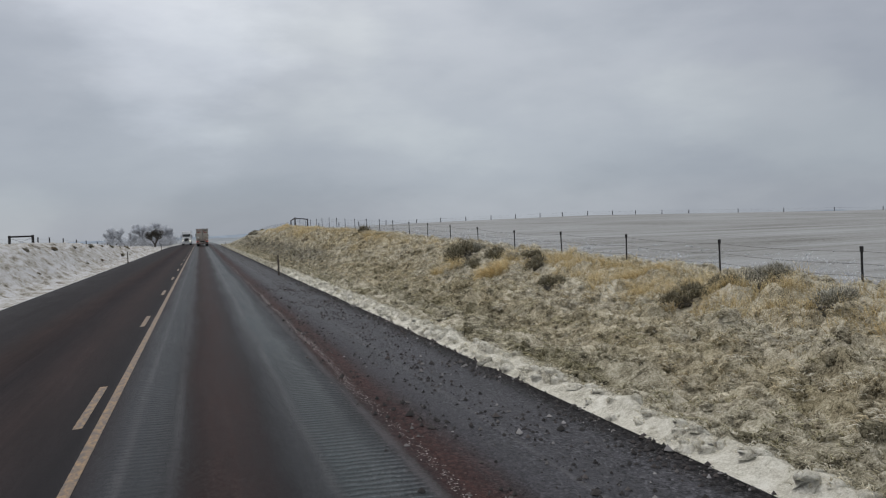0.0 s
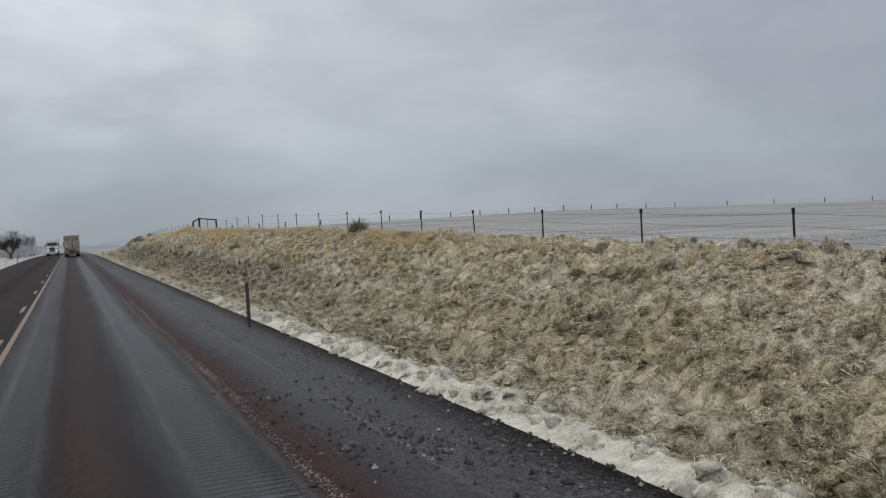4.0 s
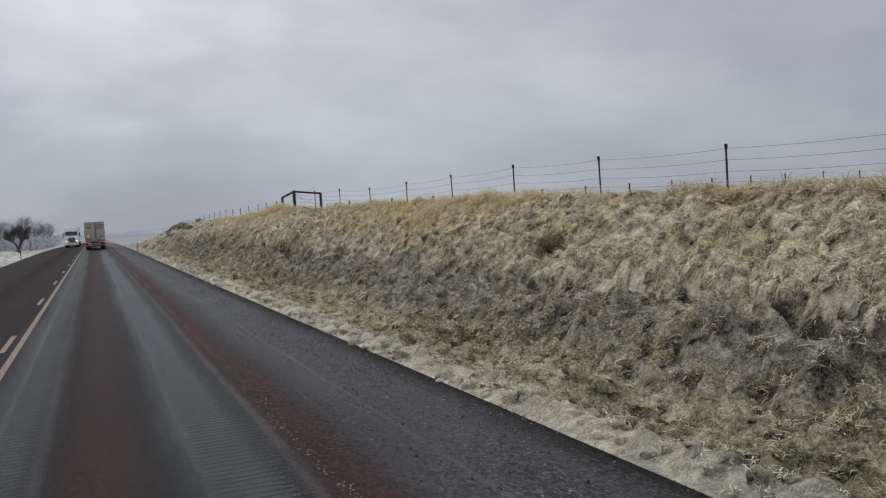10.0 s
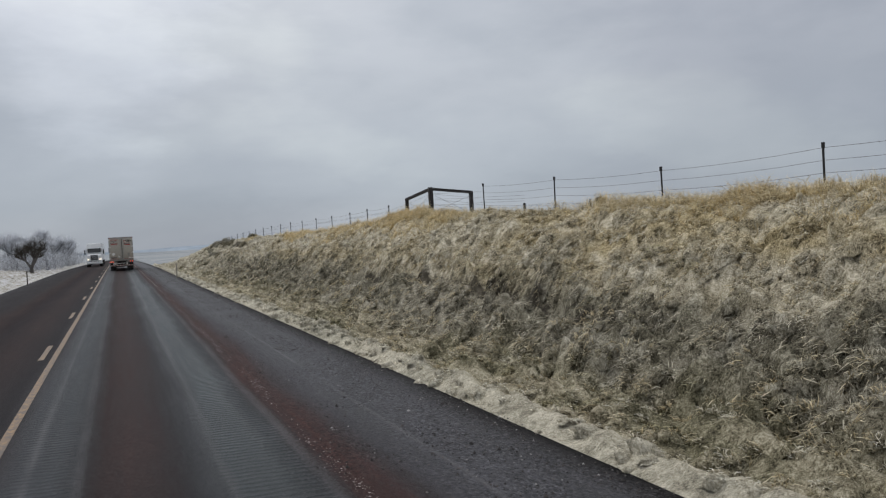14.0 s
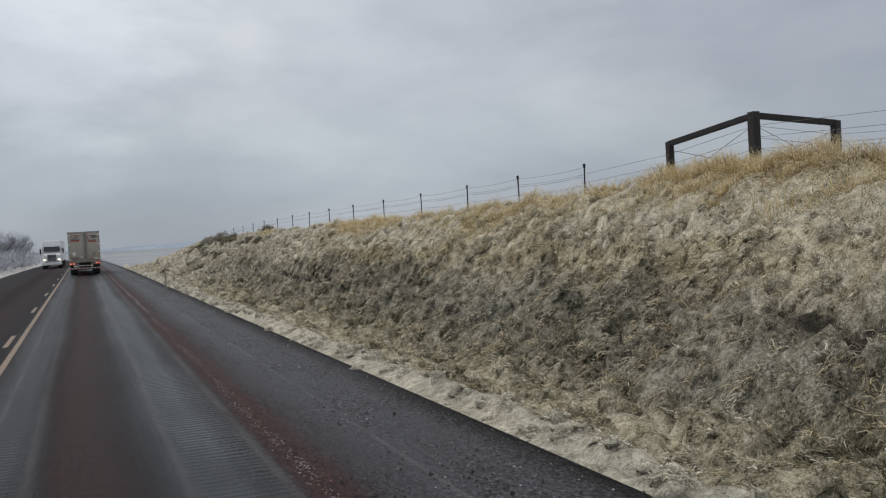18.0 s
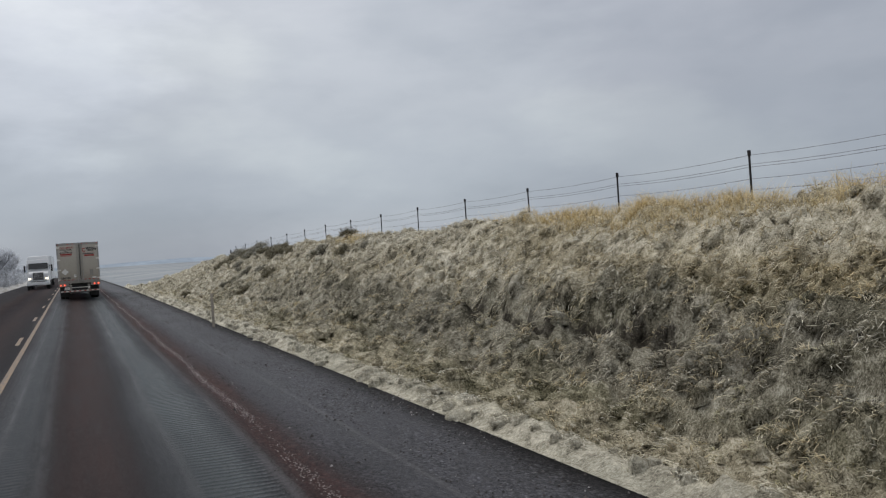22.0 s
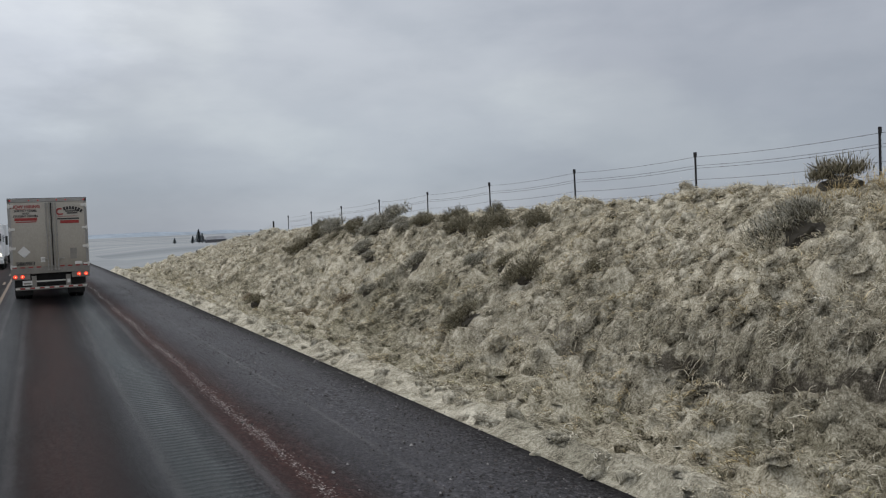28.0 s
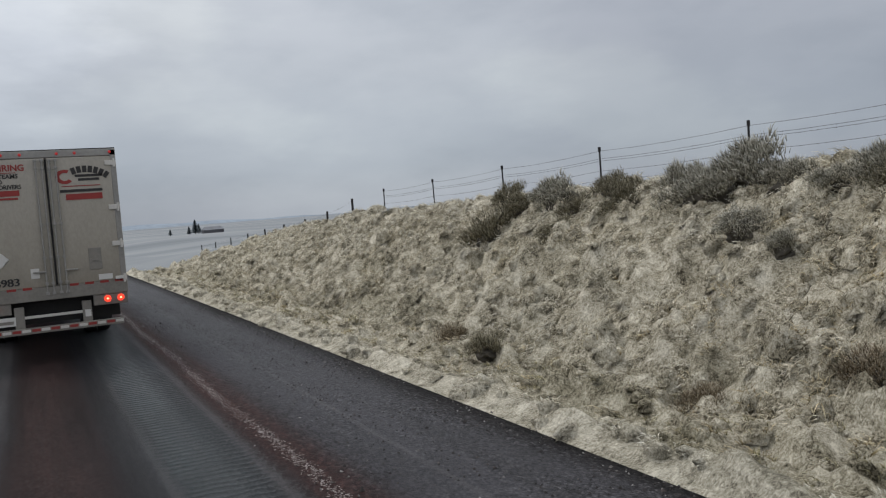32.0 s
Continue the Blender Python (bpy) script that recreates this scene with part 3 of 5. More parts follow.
gy = np.concatenate([[-300, -150, -80, -40, -20], [-13, -8, -4], np.arange(-1, 198, 0.16), np.arange(198.2, 216, 0.4), np.arange(217, 300, 3.0), [305, 320, 340, 370, 410, 470, 550, 700, 900, 1200, 1600, 2000, 2400, 2800, 3400]])


def clumps(x, y):
    """Puffy tufts of matted grass: rounded tops with creases between, larger on the bank than at the verge."""
    out = np.zeros(len(x))
    for i in range(len(x)):
        p = Vector((x[i], y[i] * 0.92, 11.0))
        w = noise.noise(p * 1.1) * 0.35
        q = Vector((p.x + w, p.y - w, 4.0))
        out[i] = 0.55 * abs(noise.noise(q * 1.3)) + 0.3 * abs(noise.noise(q * 3.3)) - 0.15
    return out


def ground_z(x, y):
    z = land_z(x, y)
    near = (x > 6.25) & (x < 15.9) & (y > -11) & (y < 216)
    xn, yn = x[near], y[near]
    foot, top = np.clip((xn - 6.25) / 0.35, 0, 1), np.clip((15.9 - xn) / 1.2, 0, 1)
    ridge = 0.17 * np.exp(-((xn - 6.65 - 0.06 * np.sin(yn * 0.9)) / 0.24) ** 2)
    z[near] += ridge - 0.12 * np.clip((xn - 8.6) / 2, 0, 1) * top * np.clip((160 - yn) / 10, 0.3, 1) + lumps(xn, yn) * np.clip((xn - 6.6) / 1.5, 0, 1) * top + clumps(xn, yn) * foot * top * (0.45 + 0.55 * np.clip((xn - 7.0) / 0.7, 0, 1) + 0.45 * np.clip((xn - 7.6) / 1.2, 0, 1) * np.clip((12.0 - xn) / 0.8, -0.9, 1) * np.clip((yn - 44) / 14, 0, 1))
    lf = (x < -6.5) & (x > -30) & (y > -21) & (y < 216)
    z[lf] += lumps(x[lf], y[lf], 5.0) * 1.4
    return z


GX, GY = np.meshgrid(gx, gy)
GROUND_Z = ground_z(GX.ravel(), GY.ravel())


def turf_z(x, y):
    """Height of the ground sheet as it lies, at arrays x and y."""
    x, y = np.asarray(x, float), np.asarray(y, float)
    i, j = np.clip(np.searchsorted(gx, x), 1, len(gx) - 1), np.clip(np.searchsorted(gy, y), 1, len(gy) - 1)
    u, v = (x - gx[i - 1]) / (gx[i] - gx[i - 1]), (y - gy[j - 1]) / (gy[j] - gy[j - 1])
    h = GROUND_Z.reshape(len(gy), len(gx))
    return (h[j - 1, i - 1] * (1 - u) + h[j - 1, i] * u) * (1 - v) + (h[j, i - 1] * (1 - u) + h[j, i] * u) * v


def sheet_z(x, y):
    """Height of the coarse far sheet at one place."""
    i, j = min(max(int(np.searchsorted(gx, x)), 1), len(gx) - 1), min(max(int(np.searchsorted(gy, y)), 1), len(gy) - 1)
    u, v = (x - gx[i - 1]) / (gx[i] - gx[i - 1]), (y - gy[j - 1]) / (gy[j] - gy[j - 1])
    h = land_z([gx[i - 1], gx[i], gx[i - 1], gx[i]], [gy[j - 1], gy[j - 1], gy[j], gy[j]])
    return float((h[0] * (1 - u) + h[1] * u) * (1 - v) + (h[2] * (1 - u) + h[3] * u) * v)


def ground_pick(x, y):
    k = np.full(len(x), 1)
    k[(x > 0) & (x < 15.3) & (y < 216)] = 0
    k[(x < 0) & (x > -60) & (y < 330)] = 2
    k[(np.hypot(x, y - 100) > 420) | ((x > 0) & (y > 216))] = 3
    return k


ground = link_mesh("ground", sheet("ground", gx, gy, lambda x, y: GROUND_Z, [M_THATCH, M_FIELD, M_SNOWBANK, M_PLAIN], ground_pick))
tagged(ground, "frosty grass bank, snow-dusted field and distant plain", "ground", kind="structure")

# road
rx = np.concatenate([[-6.25, -6.2], np.arange(-6.0, 6.01, 0.5), [6.2, 6.27]])
ry = np.concatenate([[-300, -100, -40], np.arange(-20, 215, 2.0), np.arange(215, 520, 6.0)])


def road_top(x, y):
    z = road_z(x, y)
    z[np.abs(x) > 6.22] -= 0.12
    return z


road = link_mesh("road", sheet("road", rx, ry, road_top, [M_ROAD], lambda x, y: np.zeros(len(x))))
tagged(road, "wet two-lane asphalt road with icy wheel tracks and red cinder", "road", kind="structure")


def stripe(name, x0, x1, y0, y1, material, label, step=4.0, proud=0.005):
    ys = np.linspace(y0, y1, max(2, int((y1 - y0) / step) + 1))
    me = sheet(name, np.array([x0, x1]), ys, lambda x, y: road_z(x, y) + proud, [material], lambda x, y: np.zeros(len(x)))
    return tagged(link_mesh(name, me), label, "road marking", kind="structure")


tagged(stripe("centre_line", -0.06, 0.06, -60, 500, M_YELLOW, "worn solid yellow centre line on wet asphalt"), group="road markings")
for y0 in np.arange(4.6 - 12.2 * 4, 320, 12.2):
    tagged(stripe("centre_dash", -0.33, -0.21, y0, y0 + 3.05, M_YELLOW, "worn yellow passing dash beside the centre line"), group="yellow dashes")


def edge_chips():
    """What the cinder has left of the white edge line: ragged flakes of paint."""
    r = np.random.default_rng(21)
    n = 60000
    y = r.uniform(-4, 235, n)
    left = np.array([noise.noise(Vector((0.5, b * 0.35, 7.0))) + 0.5 * noise.noise(Vector((2.5, b * 2.2, 3.0))) for b in y])
    much = np.interp(y, (0, 22, 50, 62, 125, 138), (0.55, 0.6, 0.35, 0.12, 0.14, 0.7))
    keep = r.random(n) < np.clip(much + 0.8 * left * much ** 0.5, 0.05, 0.95)
    y = y[keep]
    n = len(y)
    x = np.interp(y, (0, 60, 110, 140), (3.5, 3.5, 3.56, 3.63)) + 0.03 * np.sin(y * 0.8) + np.clip(r.normal(0, 0.045, n), -0.12, 0.12)
    a0 = r.uniform(0, 2 * np.pi, n)
    ang = a0[:, None] + np.arange(5) * 2 * np.pi / 5 + r.uniform(-0.4, 0.4, (n, 5))
    rad = r.uniform(0.004, 0.013, n)[:, None] * r.uniform(0.6, 1.3, (n, 5))
    px, py = x[:, None] + np.cos(ang) * rad, y[:, None] + np.sin(ang) * rad * 1.6
    co = np.stack([px, py, road_z(px, py) + 0.005], 2).reshape(-1, 3)
    tri = np.array([(0, 1, 2), (0, 2, 3), (0, 3, 4)])
    me = quick_mesh("edge_line_flakes", co, (np.arange(n)[:, None, None] * 5 + tri[None]).reshape(-1, 3))
    me.materials.append(M_WHITE_LINE)
    return tagged(new("edge_line_flakes", me), "crumbling white edge line crusted with red cinder", "road marking", kind="stuff")


edge_chips()
tagged(stripe("edge_line", 3.57, 3.68, 235, 500, M_WHITE_LINE, "worn white edge line crusted with cinder and slush"), group="road markings")

# ---- grass ----
rng = np.random.default_rng(4)


def blade_mesh(name, base, heading, length, lean, droop, width, levels=3, curl=None, slope=None):
    """Curved tapering blades: arrays of base points, headings, lengths, leans (0 upright), droops and widths."""
    n = len(base)
    s = np.linspace(0, 1, levels + 1)
    co = np.zeros((n, 2 * levels + 1, 3))
    uv = np.zeros((n, 2 * levels + 1, 2))
    dx, dy = np.cos(heading), np.sin(heading)
    px, py = -dy, dx
    twist = np.random.default_rng(n).uniform(-1.35, 1.35, n)
    for i, t in enumerate(s):
        r = length * (lean * t + droop * 0.55 * t * t)
        h = length * (t * np.sqrt(np.clip(1 - lean * lean, 0.1, 1)) - droop * 0.55 * t ** 2.2)
        turn = heading if curl is None else heading + curl * t
        if slope is not None:
            h = h + slope * np.cos(turn) * r
        c = base + np.stack([np.cos(turn) * r, np.sin(turn) * r, h], 1)
        w = width * (1 - 0.6 * t) * 0.5
        if i < levels:
            off = np.stack([px * w * np.cos(twist), py * w * np.cos(twist), w * np.sin(twist)], 1)
            co[:, 2 * i], co[:, 2 * i + 1] = c - off, c + off
            uv[:, 2 * i, 1] = uv[:, 2 * i + 1, 1] = t
        else:
            co[:, -1] = c
            uv[:, -1, 1] = 1
    tri = []
    for i in range(levels - 1):
        a = 2 * i
        tri += [(a, a + 1, a + 3), (a, a + 3, a + 2)]
    tri.append((2 * levels - 2, 2 * levels - 1, 2 * levels))
    m = 2 * levels + 1
    faces = (np.arange(n)[:, None, None] * m + np.array(tri)[None]).reshape(-1, 3)
    return quick_mesh(name, co.reshape(-1, 3), faces, uv.reshape(-1, 2))


def soft_noise(x, y, scale, seed):
    return np.array([noise.noise(Vector((a * scale[0], b * scale[1], seed))) for a, b in zip(x, y)])


# where shrubs stand on the banks: x, y, radius, kind, any upward stretch fitted to the camera's view
SOUTH_BUSHES = [(12.6, 6, 0.4, 1), (13.5, 8.9, 0.55, 1), (13.1, 10, 0.35, 0), (12.2, 10.2, 0.45, 2), (11.4, 16.3, 0.42, 2), (12.7, 20.1, 0.46, 0), (13.3, 22.3, 0.42, 0), (13, 23.4, 0.3, 1), (12.8, 24.5, 0.46, 2, 1.3), (11.75, 24.7, 0.48, 0, 1.3), (12.2, 27.2, 0.66, 0, 1.15), (12.9, 27.9, 0.5, 1, 1.2),
                (12.2, 36.9, 0.2, 3), (13.6, 37.8, 0.25, 3), (13.5, 50.7, 0.4, 0), (13.6, 56.9, 0.38, 0, 1.9), (11.3, 75.2, 0.42, 3)]
SLOPE_BUSHES = [(12.3, 154.4, 0.26, 1), (11.9, 156, 0.34, 0), (11.75, 159.1, 0.52, 1), (13.2, 159.5, 0.44, 0, 1.3), (11.2, 163.2, 0.26, 0), (10.33, 162.95, 0.22, 2), (9.4, 165.6, 0.42, 0), (10.8, 165.4, 0.42, 0), (10.9, 166.3, 0.34, 2), (10.7, 167.5, 0.3, 1), (10.7, 170.7, 0.4, 1), (9.3, 171, 0.28, 1),
                (11.7, 171.3, 0.24, 0), (9.2, 172.4, 0.33, 3), (8.3, 173.9, 0.33, 3), (10.9, 174.9, 0.25, 1), (11.1, 175.8, 0.36, 1), (8.1, 178.5, 0.38, 0), (8.3, 180.2, 0.34, 3), (11.1, 180.6, 0.4, 0), (11.5, 184, 0.55, 0)]
# the thick row of sagebrush along the crest
r_row = random.Random(31)
CREST_BUSHES = [(12.42 + 0.3 * math.sin(n * 2.1) + r_row.uniform(-0.12, 0.12), 167.3 + n * 0.72 + r_row.uniform(-0.3, 0.3), r_row.uniform(0.34, 0.56), r_row.choice((0, 0, 1, 2))) for n in range(25)]
LEFT_WEEDS = [(-8.2 - (n * 1.7) % 3.4, 26 + n * 5.6, 0.16 + 0.05 * (n % 4), (0, 3, 2)[n % 3]) for n in range(20)]
BUSHES = LEFT_WEEDS + SOUTH_BUSHES + SLOPE_BUSHES + CREST_BUSHES + [(12.9, 193.4, 0.4, 1), (14.4, 197.9, 0.45, 1)]


def tussocks(count, x0, x1, y0, y1, keep):
    x, y = rng.uniform(x0, x1, count), rng.uniform(y0, y1, count)
    k = keep(x, y) > rng.random(count)
    for bx, by, r, *_ in BUSHES:
        k &= (x - bx) ** 2 + (y - by) ** 2 > (0.75 * r) ** 2
    return x[k], y[k]


def grass(name, x, y, per, spread, length, lean, droop, width, material, label, levels=3, bias=None, dome=0.0, curl=0.7):
    """Tussocks at x, y, of per blades each; length, lean, droop and width are (low, high)."""
    n = len(x)
    size = rng.uniform(0.65, 1.35, n)
    tilt = rng.uniform(0, 2 * np.pi, n)
    idx = np.repeat(np.arange(n), per)
    m = len(idx)
    rr = np.sqrt(rng.random(m)) * spread * size[idx]
    ang = rng.uniform(0, 2 * np.pi, m)
    bx, by = x[idx] + rr * np.cos(ang), y[idx] + rr * np.sin(ang)
    z = turf_z(bx, by) - 0.01
    z = z + dome * size[idx] * (1 - (rr / (spread * size[idx])) ** 2)
    head = ang + rng.normal(0, 0.5, m)
    hx = np.cos(head) * (rr / spread + 0.25) + 0.35 * np.cos(tilt[idx])
    hy = np.sin(head) * (rr / spread + 0.25) + 0.35 * np.sin(tilt[idx])
    if bias is not None:
        hx, hy = hx + bias[0], hy + bias[1]
    u = lambda r: rng.uniform(r[0], r[1], m)
    L = u(length) * size[idx]
    me = blade_mesh(name, np.stack([bx, by, z], 1), np.arctan2(hy, hx), L, u(lean), u(droop), u(width), levels, rng.normal(0, curl, m), (land_z(bx + 0.1, by) - land_z(bx - 0.1, by)) / 0.2)
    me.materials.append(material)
    return tagged(new(name, me), label, "grass", kind="stuff")


def mops(name, x, y, size, per, length, width, material, label, curl=0.95, comb=(-0.6, 0.1), spread=0.34, flat=0.9):
    """Tussocks: a low uneven mat, and frost-thick strands all over it, combed one way, arching over and falling downhill."""
    n = len(x)
    R = size[0] + (size[1] - size[0]) * rng.random(n) ** 1.5
    H = R * rng.uniform(0.5, 1.3, n) * flat
    slope = (land_z(x + 0.15, y) - land_z(x - 0.15, y)) / 0.3
    z0 = turf_z(x, y)
    seg, rings = 6, ((-0.5, 0.95), (0.45, 0.68))
    a = np.arange(seg) * 2 * np.pi / seg
    co = np.zeros((n, seg * 2 + 1, 3))
    for i, (hz, rr) in enumerate(rings):
        rad = R[:, None] * rr * rng.uniform(0.65, 1.25, (n, seg))
        ang = a + i * 0.5 + rng.uniform(-0.4, 0.4, (n, seg))
        px, py = rad * np.cos(ang) * 1.1, rad * np.sin(ang)
        sl = slice(i * seg, (i + 1) * seg)
        co[:, sl, 0], co[:, sl, 1] = x[:, None] + px - 0.3 * H[:, None] * hz, y[:, None] + py
        co[:, sl, 2] = z0[:, None] + H[:, None] * hz * rng.uniform(0.6, 1.25, (n, seg)) + slope[:, None] * px * 0.9
    co[:, -1] = np.stack([x - 0.35 * H, y, z0 + 0.8 * H], 1)
    tri = []
    for i in range(seg):
        q = (i + 1) % seg
        tri += [(i, q, q + seg), (i, q + seg, i + seg), (seg + i, seg + q, 2 * seg)]
    me = quick_mesh(name + "_mat", co.reshape(-1, 3), (np.arange(n)[:, None, None] * (2 * seg + 1) + np.array(tri)[None]).reshape(-1, 3))
    me.polygons.foreach_set("use_smooth", np.ones(len(me.polygons), bool))
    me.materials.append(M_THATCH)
    tagged(new(name + "_mat", me), "matted hearts of the " + label, "grass", kind="stuff")
    idx = np.repeat(np.arange(n), per)
    m = len(idx)
    ang, q = rng.uniform(0, 2 * np.pi, m), np.sqrt(rng.random(m)) * 1.15
    bx, by = x[idx] + np.cos(ang) * q * R[idx] * 0.95, y[idx] + np.sin(ang) * q * R[idx] * 0.95
    bz = z0[idx] + H[idx] * np.clip(0.8 - 0.85 * q ** 2.5, -0.2, 1) + slope[idx] * (bx - x[idx])
    bx = bx - 0.3 * H[idx] * (1 - q)
    keep = bx > 6.28
    idx, bx, by, bz, ang, q = idx[keep], bx[keep], by[keep], bz[keep], ang[keep], q[keep]
    m = len(idx)
    cx, cy = comb[0] + rng.normal(0, 0.35, n), comb[1] + rng.normal(0, 0.5, n)
    hx, hy = cx[idx] + rng.normal(0, spread, m) + 0.6 * q * np.cos(ang), cy[idx] + rng.normal(0, spread, m) + 0.6 * q * np.sin(ang)
    L = rng.uniform(length[0], length[1], m) * (0.6 + 0.4 * R[idx] / size[1])
    lean = np.clip(0.35 + rng.normal(0, 0.28, m), 0.03, 0.95)
    me = blade_mesh(name, np.stack([bx, by, bz], 1), np.arctan2(hy, hx), L, lean, rng.uniform(0.5, 1.5, m), rng.uniform(width[0], width[1], m), 2, rng.normal(0, curl, m), slope[idx] * 0.7)
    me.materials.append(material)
    return tagged(new(name, me), label, "grass", kind="stuff")


def bank_mask(x, y):
    """Where tussocks grow: thin on the bare foot of the scarp half way up the cut slope."""
    n = soft_noise(x, y, (0.8, 0.3), 2.0)
    band = np.exp(-((x - lip_x(y) + 0.42) / 0.34) ** 2) * lip_at(y)
    hump = np.clip(0.85 + 3.0 * lumps(x, y), 0.45, 1.15)
    return np.clip((0.95 + 0.5 * n - 0.95 * band) * hump, 0.03, 1)


# mop-headed tussocks low down, straw and golden grass higher up
mx, my = tussocks(11200, 8.2, 11.4, -3, 216, bank_mask)
sy = np.arange(48, 167, 0.24)
sy = sy + rng.uniform(-0.1, 0.1, len(sy))
sy = sy[lip_at(sy) > rng.random(len(sy))]
mx, my = np.concatenate([mx, lip_x(sy) + rng.uniform(0.0, 0.18, len(sy))]), np.concatenate([my, sy])
grey = np.exp(-((mx - 9.7) / 0.85) ** 2) * np.clip((my - 42) / 12, 0, 1) * np.clip((172 - my) / 12, 0, 1)
is_grey = 0.02 + 0.7 * grey + 0.35 * np.clip((my - 146) / 12, 0, 1) * (mx > 9.2) * np.clip((184 - my) / 8, 0, 1) + 0.5 * soft_noise(mx, my, (0.35, 0.12), 12.0) > rng.random(len(mx))
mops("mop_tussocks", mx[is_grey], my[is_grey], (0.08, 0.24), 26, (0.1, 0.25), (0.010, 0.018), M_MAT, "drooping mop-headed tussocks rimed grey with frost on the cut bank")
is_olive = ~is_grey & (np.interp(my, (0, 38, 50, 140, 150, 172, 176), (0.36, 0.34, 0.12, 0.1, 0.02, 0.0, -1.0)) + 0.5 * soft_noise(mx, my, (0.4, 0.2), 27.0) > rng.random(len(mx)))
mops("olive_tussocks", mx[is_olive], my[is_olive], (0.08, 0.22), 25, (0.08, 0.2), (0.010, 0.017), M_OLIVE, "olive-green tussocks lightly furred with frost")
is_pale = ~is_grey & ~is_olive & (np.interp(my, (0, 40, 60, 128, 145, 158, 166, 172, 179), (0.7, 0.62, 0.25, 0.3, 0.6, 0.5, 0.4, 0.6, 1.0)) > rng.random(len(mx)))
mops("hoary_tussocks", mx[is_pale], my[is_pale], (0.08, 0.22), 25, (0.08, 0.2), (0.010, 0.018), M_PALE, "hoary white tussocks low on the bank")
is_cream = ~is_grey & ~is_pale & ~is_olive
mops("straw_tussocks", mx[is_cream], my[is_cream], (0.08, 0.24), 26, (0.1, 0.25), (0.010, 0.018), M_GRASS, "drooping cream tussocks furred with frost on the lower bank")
tx, ty = tussocks(9300, 10.9, 14.0, -3, 214, lambda x, y: np.clip(bank_mask(x, y) + (x - 11) * 0.3, 0.05, 1))
gold_at = np.clip(soft_noise(tx, ty, (0.3, 0.09), 9.0) * 1.5 + np.clip((tx - 12.2) / 1.2, -1, 0.6) + np.interp(ty, (6, 10, 24, 32, 60, 85, 105, 140, 150), (-0.1, 0.2, 0.15, -0.5, -0.35, -0.05, 0.2, 0.15, -0.7)), 0, 1)
is_gold = (gold_at > rng.random(len(tx))) & (tx > 10.6) & (ty < 160)
hoary = ~is_gold & (np.interp(ty, (0, 30, 60, 100, 135, 155, 166, 172, 179), (0.7, 0.65, 0.3, 0.42, 0.6, 0.85, 0.5, 0.6, 1.1)) + 0.5 * soft_noise(tx, ty, (0.3, 0.1), 18.0) > rng.random(len(tx)))
ashen = ~is_gold & ~hoary & (np.clip((ty - 140) / 15, 0, 1) * np.clip((186 - ty) / 10, 0, 1) * 0.7 - 0.05 + 0.4 * soft_noise(tx, ty, (0.3, 0.1), 15.0) > rng.random(len(tx)))
straw = ~is_gold & ~ashen & ~hoary
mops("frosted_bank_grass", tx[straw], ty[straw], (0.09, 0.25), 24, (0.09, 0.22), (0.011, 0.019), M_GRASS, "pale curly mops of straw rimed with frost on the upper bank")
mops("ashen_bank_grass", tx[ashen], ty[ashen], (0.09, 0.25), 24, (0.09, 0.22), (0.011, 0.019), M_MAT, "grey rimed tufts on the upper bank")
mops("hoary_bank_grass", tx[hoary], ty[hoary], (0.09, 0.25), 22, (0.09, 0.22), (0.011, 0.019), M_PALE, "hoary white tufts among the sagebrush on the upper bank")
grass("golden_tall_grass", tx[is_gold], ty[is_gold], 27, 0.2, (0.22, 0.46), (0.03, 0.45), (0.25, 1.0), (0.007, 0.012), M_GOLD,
      "tall golden dry grass along the top of the bank", 2, bias=(-0.35, 0.1), dome=0.1)


def verge_edge(y):
    """The ragged rim of the turf against the gravel."""
    return 6.3 + 0.1 * np.sin(y * 0.5) + 0.1 * np.sin(y * 1.3 + 2) + 0.07 * np.sin(y * 3.1)


vx, vy = tussocks(3200, 6.15, 7.05, -3, 216, lambda x, y: np.where(x < verge_edge(y), 0.03, np.clip(1.5 - np.abs(x - 6.6) * 1.6 + 0.3 * soft_noise(x, y, (1.2, 0.5), 4.0), 0.2, 1) * np.where(x > 6.72, np.interp(y, (42, 54), (1.0, 0.35)), np.interp(y, (48, 60, 150, 160), (1.0, 0.7, 0.65, 0.5)))))
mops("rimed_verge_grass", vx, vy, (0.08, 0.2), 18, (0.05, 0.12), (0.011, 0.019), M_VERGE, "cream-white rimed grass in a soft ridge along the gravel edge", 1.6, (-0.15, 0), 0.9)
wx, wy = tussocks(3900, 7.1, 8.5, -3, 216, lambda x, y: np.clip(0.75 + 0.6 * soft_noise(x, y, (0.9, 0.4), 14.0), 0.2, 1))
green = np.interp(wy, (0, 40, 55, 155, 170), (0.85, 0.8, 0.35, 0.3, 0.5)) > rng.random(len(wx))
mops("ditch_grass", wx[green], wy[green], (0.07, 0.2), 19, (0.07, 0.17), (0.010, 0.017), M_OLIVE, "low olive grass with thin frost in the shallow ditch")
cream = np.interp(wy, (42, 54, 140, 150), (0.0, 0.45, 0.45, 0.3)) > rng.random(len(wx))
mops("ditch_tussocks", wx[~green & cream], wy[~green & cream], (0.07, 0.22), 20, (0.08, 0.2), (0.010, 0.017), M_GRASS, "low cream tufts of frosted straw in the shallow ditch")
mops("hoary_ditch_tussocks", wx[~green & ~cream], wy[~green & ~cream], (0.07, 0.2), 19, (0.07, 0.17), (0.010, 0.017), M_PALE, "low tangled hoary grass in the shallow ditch")
